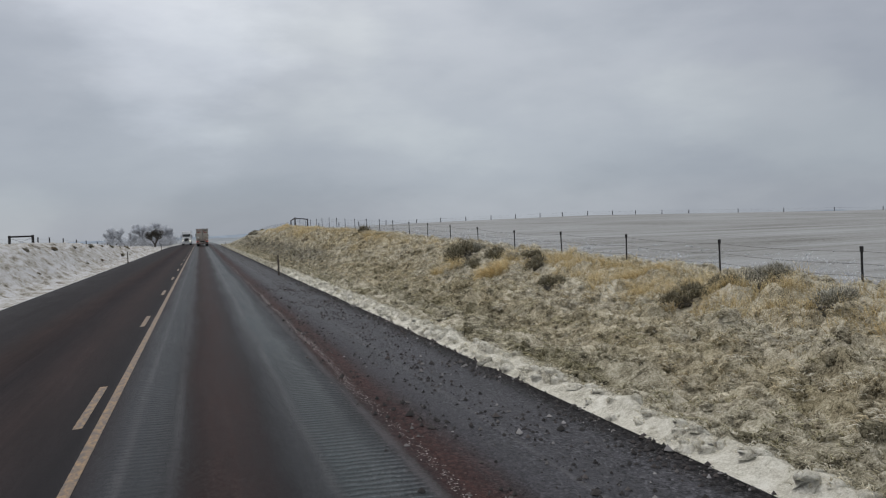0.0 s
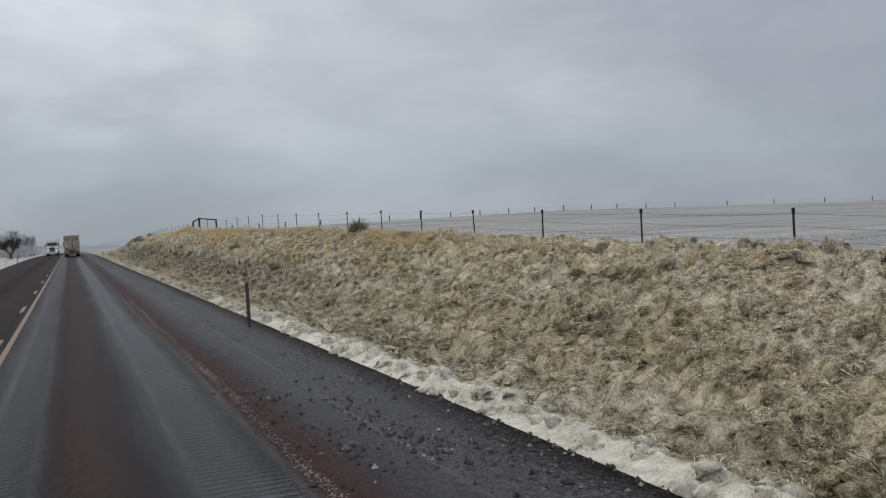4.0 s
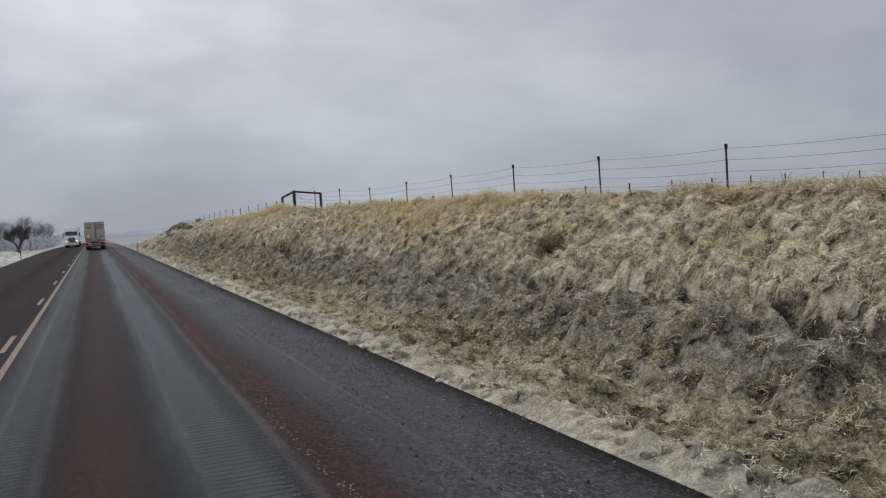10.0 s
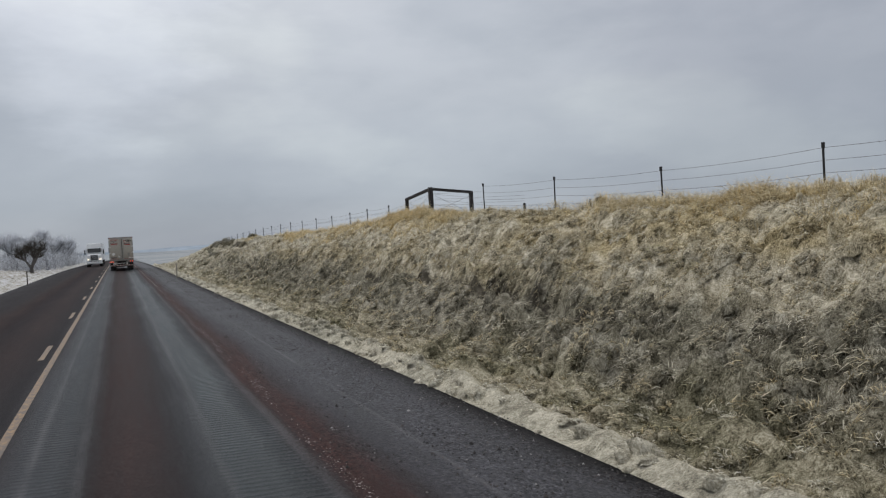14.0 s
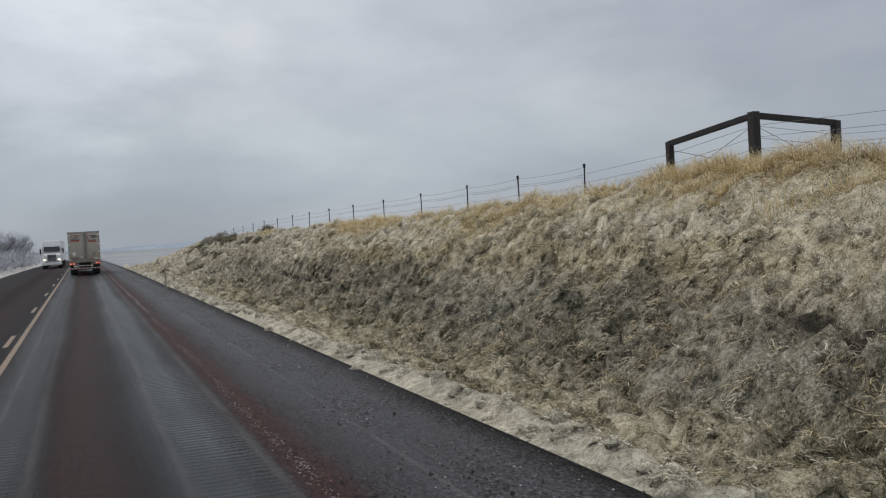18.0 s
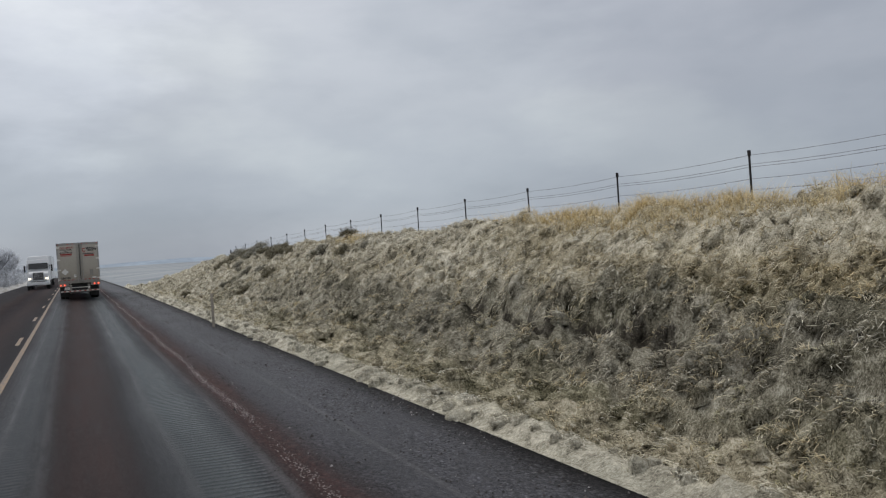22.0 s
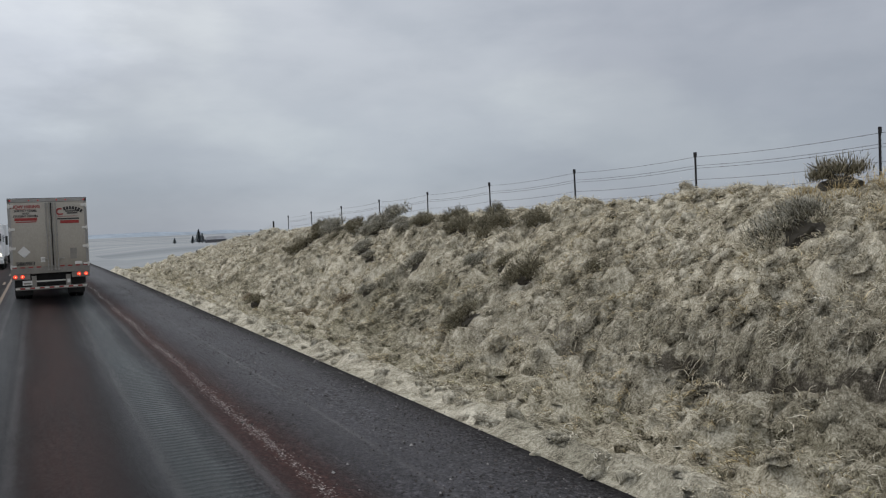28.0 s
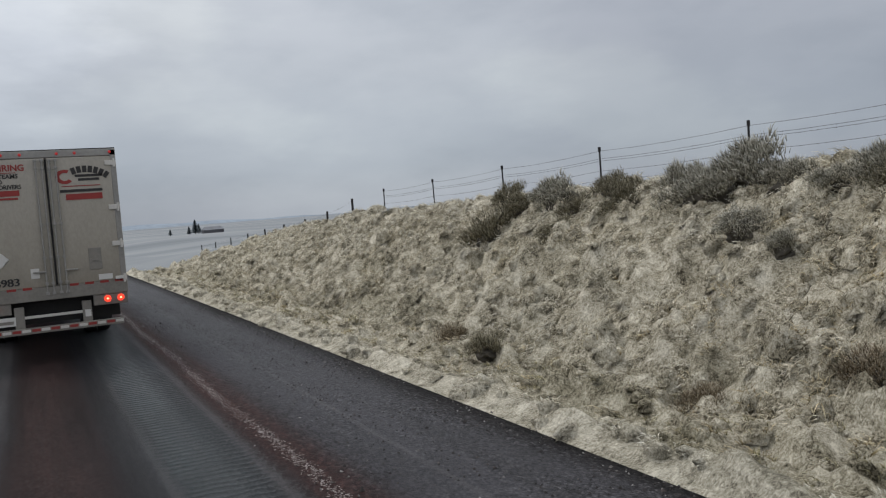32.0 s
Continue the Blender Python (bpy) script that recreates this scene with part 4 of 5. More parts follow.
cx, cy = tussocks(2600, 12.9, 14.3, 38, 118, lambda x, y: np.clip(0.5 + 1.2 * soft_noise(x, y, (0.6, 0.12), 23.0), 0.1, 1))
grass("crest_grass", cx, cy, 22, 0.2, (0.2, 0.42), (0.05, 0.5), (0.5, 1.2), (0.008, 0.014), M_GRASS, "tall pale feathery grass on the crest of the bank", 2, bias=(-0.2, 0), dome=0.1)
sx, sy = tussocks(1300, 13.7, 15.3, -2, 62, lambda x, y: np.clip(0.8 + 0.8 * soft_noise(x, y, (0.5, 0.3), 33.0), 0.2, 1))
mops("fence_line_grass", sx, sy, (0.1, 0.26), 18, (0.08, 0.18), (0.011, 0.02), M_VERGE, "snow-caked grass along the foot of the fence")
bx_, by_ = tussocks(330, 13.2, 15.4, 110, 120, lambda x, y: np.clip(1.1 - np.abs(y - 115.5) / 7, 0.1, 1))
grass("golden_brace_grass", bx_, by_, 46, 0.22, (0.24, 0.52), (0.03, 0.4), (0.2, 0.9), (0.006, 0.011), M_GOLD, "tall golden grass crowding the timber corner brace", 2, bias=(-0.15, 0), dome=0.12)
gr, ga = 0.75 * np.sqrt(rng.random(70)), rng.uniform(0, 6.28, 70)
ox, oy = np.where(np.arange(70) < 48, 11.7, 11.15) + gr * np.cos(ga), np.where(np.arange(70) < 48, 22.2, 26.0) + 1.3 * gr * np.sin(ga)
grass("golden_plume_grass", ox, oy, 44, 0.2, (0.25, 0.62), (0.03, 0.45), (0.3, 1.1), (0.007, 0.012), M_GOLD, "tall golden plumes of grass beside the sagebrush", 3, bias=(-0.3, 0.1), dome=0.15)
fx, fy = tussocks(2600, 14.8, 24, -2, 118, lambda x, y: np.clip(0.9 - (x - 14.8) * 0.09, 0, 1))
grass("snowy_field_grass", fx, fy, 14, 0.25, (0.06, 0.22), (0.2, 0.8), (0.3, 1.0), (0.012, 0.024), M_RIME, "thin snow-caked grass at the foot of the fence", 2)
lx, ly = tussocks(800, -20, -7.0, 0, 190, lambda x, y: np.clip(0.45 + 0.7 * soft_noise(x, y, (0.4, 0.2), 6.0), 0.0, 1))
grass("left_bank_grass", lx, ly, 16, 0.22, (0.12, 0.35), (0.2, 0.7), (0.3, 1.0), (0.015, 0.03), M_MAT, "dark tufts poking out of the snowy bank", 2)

# loose gravel on the shoulder
def gravel():
    n = 52000
    pick = rng.random(n)
    x = np.select([pick < 0.45, pick < 0.72, pick < 0.86], [rng.uniform(4.6, 6.25, n), 6.2 - np.abs(rng.normal(0, 0.35, n)), rng.normal(3.8, 0.28, n)], rng.uniform(3.9, 5.2, n))
    y = rng.uniform(-3, 195, n)
    drift = np.array([noise.noise(Vector((a * 1.2, b * 0.5, 8.0))) for a, b in zip(x, y)])
    keep = rng.random(n) < np.clip(0.55 + 1.4 * drift, 0.1, 1)
    x, y = x[keep], y[keep]
    n = len(x)
    s = rng.uniform(0.006, 0.017, n) * np.where(rng.random(n) < 0.06, 1.7, 1) * np.where((y < 34) & (rng.random(n) < 0.4), 2.4, 1)
    z = road_z(np.minimum(x, 6.25), y) + s * 0.1
    dome = np.array([(0, 0, 1), (0.9, 0, 0.1), (0.28, 0.85, 0.1), (-0.72, 0.53, 0.1), (-0.72, -0.53, 0.1), (0.28, -0.85, 0.1)])
    tri = np.array([(0, 1, 2), (0, 2, 3), (0, 3, 4), (0, 4, 5), (0, 5, 1)])
    a = rng.uniform(0, 6.28, n)
    p = dome[None] * rng.uniform(0.6, 1.45, (n, 6, 3)) * s[:, None, None]
    q = p.copy()
    q[..., 0] = p[..., 0] * np.cos(a)[:, None] - p[..., 1] * np.sin(a)[:, None]
    q[..., 1] = p[..., 0] * np.sin(a)[:, None] + p[..., 1] * np.cos(a)[:, None]
    q += np.stack([x, y, z], 1)[:, None]
    me = quick_mesh("gravel", q.reshape(-1, 3), (np.arange(n)[:, None, None] * 6 + tri[None]).reshape(-1, 3))
    me.materials.append(M_STONE)
    return tagged(new("gravel", me), "loose grey gravel and cinder along the road shoulder", "gravel", kind="stuff")


gravel()

# ---- bushes ----
def bush_mesh(seed, n=2200, flat=0.8, fine=1.0):
    """A shrub of unit radius: brooms of fine upswept sprigs, crowded into uneven lobes."""
    r = np.random.default_rng(seed)
    lobes = 11
    la, lr = r.uniform(0, 2 * np.pi, lobes) + np.arange(lobes) * 0.9, r.uniform(0.1, 0.66, lobes)
    lc = np.stack([np.cos(la) * lr, np.sin(la) * lr, (0.12 + 0.4 * (1 - lr)) * flat * r.uniform(0.6, 1.2, lobes)], 1)
    ls = r.uniform(0.2, 0.42, lobes)
    i = r.integers(0, lobes, n)
    d = r.normal(0, 1, (n, 3))
    d[:, 2] = np.abs(d[:, 2]) * 0.9 - 0.3
    d /= np.linalg.norm(d, axis=1)[:, None]
    base = lc[i] + d * (ls[i] * r.uniform(0.2, 1.0, n) ** 0.6)[:, None]
    base[:, 2] = np.maximum(base[:, 2], 0.0)
    az = np.arctan2(d[:, 1] + 0.6 * lc[i, 1], d[:, 0] + 0.6 * lc[i, 0]) + r.normal(0, 0.6, n)
    L = r.uniform(0.08, 0.24, n)
    return blade_mesh("foliage", base, az, L, r.uniform(0.05, 0.7, n), r.uniform(-0.3, 0.4, n), r.uniform(0.014, 0.03, n) * fine, 2, r.normal(0, 0.5, n))


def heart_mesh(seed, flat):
    """A solid dark blob added inside a shrub: stands in for shaded twigs, blocks see-through."""
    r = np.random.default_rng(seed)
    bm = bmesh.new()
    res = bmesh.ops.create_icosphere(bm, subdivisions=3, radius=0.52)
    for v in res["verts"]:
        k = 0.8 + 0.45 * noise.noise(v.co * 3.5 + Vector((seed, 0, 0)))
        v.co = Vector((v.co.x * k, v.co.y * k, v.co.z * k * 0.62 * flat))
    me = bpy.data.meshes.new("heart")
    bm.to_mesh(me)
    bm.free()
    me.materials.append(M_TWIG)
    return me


def stems_mesh(seed):
    bm = bmesh.new()
    r = random.Random(seed)
    for _ in range(9):
        a, e = r.uniform(0, 6.28), r.uniform(0.1, 1.0)
        tip = Vector((math.cos(a) * e * 0.7, math.sin(a) * e * 0.7, r.uniform(0.3, 0.6)))
        mid = tip * 0.5 + Vector((0, 0, 0.05))
        rod(bm, (0, 0, -0.15), mid, 0.028, 0.018, 5)
        rod(bm, mid, tip, 0.02, 0.007, 5)
    me = bpy.data.meshes.new("woody_base")
    bm.to_mesh(me)
    bm.free()
    me.materials.append(M_TWIG)
    return me


def bush_kind(name, seed, material, label, n=2200, flat=0.8):
    root = empty(name, (0, 0, -60), label=label, category="bush", group="bushes on the banks")
    me = bush_mesh(seed, n, flat)
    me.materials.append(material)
    link_mesh("foliage", me, None, root)
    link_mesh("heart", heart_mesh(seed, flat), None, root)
    link_mesh("woody_base", stems_mesh(seed), None, root)
    return root


KINDS = [bush_kind("sagebrush", 11, M_SAGE, "dark grey sagebrush dusted with frost", 1800, 0.85),
         bush_kind("sagebrush", 12, M_SAGE_RIME, "grey-green sagebrush thick with rime", 1800, 0.95),
         bush_kind("sagebrush", 13, M_SAGE, "dark spiky sagebrush on the bank", 1800, 1.0),
         bush_kind("dry_weed", 14, M_RUST, "rust-brown dry weed clump in the grass", 1700, 0.9)]
for i, (x, y, r, kind, *tall) in enumerate(BUSHES):
    zz = float(turf_z([x], [y])[0])
    lie = 0.8 * math.atan(float(land_z([x + 0.3], [y])[0] - land_z([x - 0.3], [y])[0]) / 0.6)
    size = (1.6 * r, 1.6 * r * (1.0 + 0.25 * math.sin(i * 1.7)), 1.5 * r * (0.95 + 0.2 * math.cos(i * 2.3)) * (tall[0] if tall else 1.0))
    b = copy_thing(KINDS[kind], Matrix.LocRotScale((x, y, zz - 0.02), (Matrix.Rotation(-lie, 3, "Y") @ Matrix.Rotation(i * 2.4, 3, "Z")).to_quaternion(), size))
    b.scale = size
for src in KINDS:
    for o in (*src.children_recursive, src):
        bpy.data.objects.remove(o)

# ---- fences ----
def t_post_mesh(h=1.45, up=1.22):
    bm = bmesh.new()
    box(bm, (0, 0, up - h / 2), (0.045, 0.008, h))
    box(bm, (0, 0.018, up - h / 2), (0.008, 0.034, h - 0.004))
    for i in range(9):
        box(bm, (0, -0.008, 0.25 + i * 0.105), (0.02, 0.012, 0.02))
    return bm


POST_ME = {}


def shared(key, make, material):
    if key not in POST_ME:
        bm = make()
        me = bpy.data.meshes.new(key)
        bm.to_mesh(me)
        bm.free()
        me.materials.append(material)
        POST_ME[key] = me
    return POST_ME[key]


def wood_post():
    bm = bmesh.new()
    rod(bm, (0, 0, -0.3), (0, 0, 1.12), 0.065, 0.055, 9)
    return bm


def post_tip():
    bm = bmesh.new()
    box(bm, (0, 0.008, 1.17), (0.06, 0.05, 0.12))
    return bm


def wire_between(points, r=0.004):
    """One strand sagging a little from post to post, with a barb here and there."""
    bm = bmesh.new()
    for a, b in zip(points, points[1:]):
        a, b = Vector(a), Vector(b)
        last = a
        for i in range(1, 5):
            t = i / 4
            p = a.lerp(b, t) - Vector((0, 0, 0.05 * 4 * t * (1 - t)))
            rod(bm, last, p, r, r, 4)
            last = p
        for i in range(1, 12):
            p = a.lerp(b, i / 12) - Vector((0, 0, 0.05 * 4 * (i / 12) * (1 - i / 12)))
            box(bm, p, (0.03, 0.006, 0.006), rot=Euler((i, i * 2.0, i)).to_matrix().to_4x4())
    return bm


def fence(name, places, label, wires, kind="steel", wood_at=()):
    """Posts at places (x, y, ground z, lean in degrees), with strands of wire at the given heights."""
    root = empty(name, label=label, category="fence")
    tops = []
    for i, (x, y, z, lean) in enumerate(places):
        wood = kind == "wood" or i in wood_at
        me = shared("wood_post", wood_post, M_TIMBER) if wood else shared("steel_post", t_post_mesh, M_STEEL_POST)
        p = link_mesh("post", me, None, root)
        p.matrix_local = pose(x, y, z, 0, lean, (i * 37) % 25)
        if not wood and kind != "wood":
            link_mesh("post_tip", shared("post_tip", post_tip, M_STEEL_POST), None, p)
        tops.append((x + math.sin(radians(lean)), y, z))
    for h in wires:
        part("wire", wire_between([(x, y - 0.02, z + h) for x, y, z in tops]), M_WIRE, root)
    return root


TOP_Y = (8, 17.4, 22.5, 27.7, 33, 43, 58, 74, 84, 100, 110, 117, 124, 136, 155, 169, 184, 194, 204)
TOP_Z = (1.56, 1.82, 1.93, 2.0, 2.2, 2.54, 3.06, 3.43, 3.73, 3.76, 4.13, 4.35, 3.94, 3.86, 3.85, 3.74, 3.49, 3.24, 3.0)
south = [2.5, 7.4, 12.3, 17.4, 22.48, 27.74, 32.95, 37.9, 42.8, 47.7, 52.6, 57.7, 62.9, 68.3, 73.7, 78.8, 84.0, 89.3, 94.6, 100.0, 105.85, 111.4]
north = [123.9, 127.7, 131.8, 136.4, 141.2, 146.0, 150.7, 155.5, 160.1, 164.7, 169.4, 174.3, 179.2, 184.2, 189.1, 194.1, 198.9]


def fence_places(ys, seed):
    r = random.Random(seed)
    return [(float(np.interp(y, (15, 34, 60), (14.55, 14.85, 15.05))) + r.uniform(-0.03, 0.03), y, float(np.interp(y, TOP_Y, TOP_Z)) - 1.22, r.uniform(-1.5, 1.5)) for y in ys]


tagged(fence("barbed_wire_fence", fence_places(south, 1), "barbed wire fence on thin dark steel posts along the bank", (1.12, 0.86, 0.6, 0.36)), group="roadside fences")
tagged(fence("barbed_wire_fence", fence_places(north, 2) , "barbed wire fence on thin dark steel posts above the sagebrush", (1.12, 0.92, 0.86, 0.6, 0.36)), group="roadside fences")
beyond = [(15.4, 203.6, 1.75, 0), (15.6, 208.0, 1.25, 2), (16.0, 213.0, 0.85, -2), (16.4, 219, 0.45, 1), (17, 226, 0.1, -2), (17.6, 234, -0.2, 2), (18.2, 243, -0.6, 0), (19, 254, -1.0, 1), (20, 267, -1.5, -1)]
beyond = [(x, y, float(land_z([x], [y])[0]) if i else z, l) for i, (x, y, z, l) in enumerate(beyond)]
tagged(fence("wooden_post_fence", beyond, "sparse fence running down to the snowy plain", (1.0, 0.6), "wood"), group="roadside fences")
side = [(x, 112.0 + 2.6 * max(0, (24 - x) / 9), float(land_z([x], [112])[0]) - 0.45, l) for x, l in
        ((18.0, 0), (20.8, 1), (23.6, -1), (27.6, 2), (32.1, 14), (36.0, 0), (40.0, -3), (44, 1), (48, 2), (52.1, 0), (55.9, -2), (60.2, 3), (64.6, 0), (68.7, -1), (73.5, 2), (78.4, 9), (88, -4), (97, 3), (107.5, 0), (118, 2))]
tagged(fence("field_fence", side, "old wooden-post fence across the snowy field", (1.0, 0.72, 0.45), "wood"), group="field fences")


def corner_brace():
    """Three timber posts, two top rails and slack brace wires where the fences meet."""
    root = empty("fence_corner_brace", label="dark timber corner brace with rails on top of the bank", category="fence brace")
    a, b, c = (14.98, 117.16, 4.44), (16.75, 116.6, 4.17), (14.62, 119.5, 4.08)
    for (x, y, z), w in ((a, 0.19), (b, 0.16), (c, 0.15)):
        g = float(land_z([x], [y])[0]) - 0.4
        bm = bmesh.new()
        box(bm, (0, 0, (z + g) / 2), (w, w, z - g), 0.02)
        p = part("post", bm, M_TIMBER, root)
        p.location = (x, y, 0)
    for q in (b, c):
        bm = bmesh.new()
        s, e = Vector(a) - Vector((0, 0, 0.08)), Vector(q) - Vector((0, 0, 0.05))
        m = (e - s).to_track_quat("Z", "Y").to_matrix().to_4x4()
        box(bm, (s + e) / 2, (0.13, 0.13, (e - s).length), 0.02, m)
        part("rail", bm, M_TIMBER, root)
        bm = bmesh.new()
        rod(bm, s - Vector((0, 0, 0.2)), e - Vector((0, 0, 1.0)), 0.006, 0.006, 5)
        rod(bm, s - Vector((0, 0, 1.1)), e - Vector((0, 0, 0.15)), 0.006, 0.006, 5)
        part("brace_wire", bm, M_WIRE, root)
    for h in (0.3, 0.55, 0.8, 1.05):
        bm = bmesh.new()
        for s, e in ((a, b), (a, c), (a, (15.05, 111.4, 4.16)), (b, (18.0, 113.7, 4.05)), (c, (15.0, 123.9, 3.94))):
            rod(bm, Vector(s) - Vector((0, 0, h)), Vector(e) - Vector((0, 0, h)), 0.004, 0.004, 4)
        part("wire", bm, M_WIRE, root)
    return root


corner_brace()

# left side: fence on the snowy bank with its own brace
left_places = [(-12.2, y, float(land_z([-12.2], [y])[0]) - 0.45, l) for y, l in ((30, 3), (41, -2), (52, 1), (61, 0), (72, 2), (78, -1), (86, 0), (95, 3), (104, -2), (115, 1), (128, 0), (142, 2), (158, -1))]
tagged(fence("snowbank_fence", left_places, "dark wooden-post fence on the snowy bank", (0.95, 0.65, 0.35), "wood"), group="roadside fences")


def left_brace():
    root = empty("gate_brace", label="dark timber H-brace on the snowy bank", category="fence brace")
    g = float(land_z([-12.2], [66])[0]) - 0.35
    for x in (-13.2, -11.5):
        bm = bmesh.new()
        box(bm, (x, 66, g + 0.4), (0.18, 0.18, 1.5), 0.02)
        part("post", bm, M_TIMBER, root)
    bm = bmesh.new()
    box(bm, (-12.35, 66, g + 1.05), (1.55, 0.12, 0.13), 0.02)
    part("rail", bm, M_TIMBER, root)
    bm = bmesh.new()
    rod(bm, (-13.2, 66, g + 0.3), (-11.5, 66, g + 0.95), 0.012, 0.012, 6)
    rod(bm, (-13.2, 66, g + 0.95), (-11.5, 66, g + 0.3), 0.012, 0.012, 6)
    part("brace_wire", bm, M_WIRE, root)


left_brace()


def marker_post(x, y, material, label, h=1.25):
    """A flat flexible roadside delineator with a reflector."""
    z = float(road_z([min(x, 6.2)], [y])[0]) - 0.05
    root = empty("marker_post", (x, y, z), label=label, category="marker post", group="roadside marker posts")
    bm = bmesh.new()
    box(bm, (0, 0, h / 2 - 0.1), (0.095, 0.022, h + 0.2), 0.006)
    box(bm, (0.035, 0.018, h / 2 - 0.1), (0.014, 0.03, h + 0.18))
    box(bm, (-0.035, 0.018, h / 2 - 0.1), (0.014, 0.03, h + 0.18))
    part("post", bm, material, root)
    bm = bmesh.new()
    box(bm, (0, -0.014, h - 0.16), (0.075, 0.006, 0.14), 0.002)
    part("reflector", bm, material, root)
    return root


marker_post(5.7, 42.95, M_DELIN, "dark brown roadside marker post at the gravel edge")
marker_post(5.85, 152.75, M_DELIN_GREY, "grey weathered marker post at the gravel edge")
marker_post(-5.9, 84, M_DELIN, "dark marker post below the snowy bank")
marker_post(-5.85, 160, M_DELIN, "dark marker post below the low end of the snowy bank")

# ---- the white box trailer ahead and its tractor ----
M_WHITE = plain("grimy_white_panel", (0.40, 0.385, 0.345), 0.5, vary=0.12, scale=1.5)
k = Nodes("road_grimed_door", 0.5)
gz = k.ramp(k.math("ADD", k.math("DIVIDE", k.axis(2), 4.0), k.math("MULTIPLY", k.math("SUBTRACT", k.noise(2.2, 5, 0.6, stretch=(1, 1, 0.5)), 0.5), 0.25)),
            [(0.28, (0.25, 0.222, 0.178)), (0.5, (0.36, 0.33, 0.275)), (0.85, (0.44, 0.41, 0.355))])
hatch = k.noise(26.0, 3, 0.6, stretch=(1, 1, 0.5))
k.bump(hatch, 0.12, 0.004)
M_DOOR = k.done(k.mix(0.35, gz, k.ramp(hatch, [(0.35, 0.8), (0.65, 1.12)]), "MULTIPLY"))
M_ALU = plain("dull_aluminium", (0.34, 0.33, 0.31), 0.45, 0.7, vary=0.2, scale=5)
M_FRAME = plain("grimy_grey_steel", (0.24, 0.225, 0.20), 0.6, 0.2, vary=0.25, scale=5)
M_BLACK = plain("black_rubber", (0.018, 0.018, 0.018), 0.8, vary=0.3, scale=8)
M_DARK = plain("dark_underframe", (0.022, 0.021, 0.02), 0.8, vary=0.3, scale=4)
M_RED = plain("red_letter", (0.30, 0.035, 0.03), 0.5, vary=0.12, scale=10)
M_TAPE_W = plain("white_tape", (0.62, 0.6, 0.56), 0.4, vary=0.1)
M_INK = plain("black_letter", (0.03, 0.028, 0.028), 0.6, vary=0.1)
M_LABEL = plain("white_sticker", (0.66, 0.65, 0.62), 0.5, vary=0.06)


def glow(name, color, strength):
    m = Nodes(name, 0.3)
    m.b.inputs["Emission Color"].default_value = (*color, 1)
    m.b.inputs["Emission Strength"].default_value = strength
    return m.done(color)


M_TAIL = glow("tail_lamp_lit", (0.9, 0.06, 0.03), 1.1)
M_TAIL_CORE = glow("tail_lamp_bulb", (1.0, 0.5, 0.25), 2.2)
M_TAIL_DIM = glow("marker_lamp_red", (0.5, 0.03, 0.03), 0.25)
M_HEAD = glow("headlamp_lit", (1.0, 0.9, 0.72), 1.6)


def letters(text, size, x, z, material, parent, y=-0.022, bold=0.0, align="CENTER", name="lettering", label="", wide=1.0):
    cu = bpy.data.curves.new(name, "FONT")
    cu.body, cu.size, cu.align_x, cu.align_y, cu.extrude, cu.offset = text, size, align, "CENTER", 0.001, bold
    tmp = new(name, cu)
    me = bpy.data.meshes.new_from_object(tmp.evaluated_get(bpy.context.evaluated_depsgraph_get()))
    bpy.data.objects.remove(tmp)
    me.materials.clear()
    ob = link_mesh(name, me, material, parent, label)
    ob.matrix_local = pose(x, y, z, 90, 0, 0) @ Matrix.Diagonal((wide, 1, 1, 1))
    return ob


def bar(x, z, w, h, material, parent, y=-0.021, name="text_bar"):
    bm = bmesh.new()
    box(bm, (x, y, z), (w, 0.003, h))
    return part(name, bm, material, parent)


def wheel(parent, x, y, z, r=0.5, w=0.27, name="wheel"):
    root = link_mesh(name, bpy.data.meshes.new(name), None, parent)
    bm = bmesh.new()
    n, prof = 28, [(0.62, -0.5), (0.9, -0.5), (0.99, -0.38), (1.0, 0.0), (0.99, 0.38), (0.9, 0.5), (0.62, 0.5)]
    ring = [[bm.verts.new((b * w, a * r * math.cos(6.28318 * i / n), a * r * math.sin(6.28318 * i / n))) for a, b in prof] for i in range(n)]
    for i in range(n):
        for j in range(len(prof) - 1):
            bm.faces.new((ring[i][j], ring[i][j + 1], ring[(i + 1) % n][j + 1], ring[(i + 1) % n][j]))
    bmesh.ops.recalc_face_normals(bm, faces=bm.faces)
    bm.to_mesh(root.data)
    bm.free()
    root.data.materials.append(M_BLACK)
    root.location = (x, y, z)
    bm = bmesh.new()
    bmesh.ops.create_cone(bm, cap_ends=True, segments=20, radius1=r * 0.62, radius2=r * 0.55, depth=w * 0.7, matrix=pose(0, 0, 0, 0, 90, 0))
    bmesh.ops.create_cone(bm, cap_ends=True, segments=12, radius1=r * 0.2, radius2=r * 0.18, depth=w * 1.1, matrix=pose(0, 0, 0, 0, 90, 0))
    part("rim", bm, M_FRAME, root)
    return root


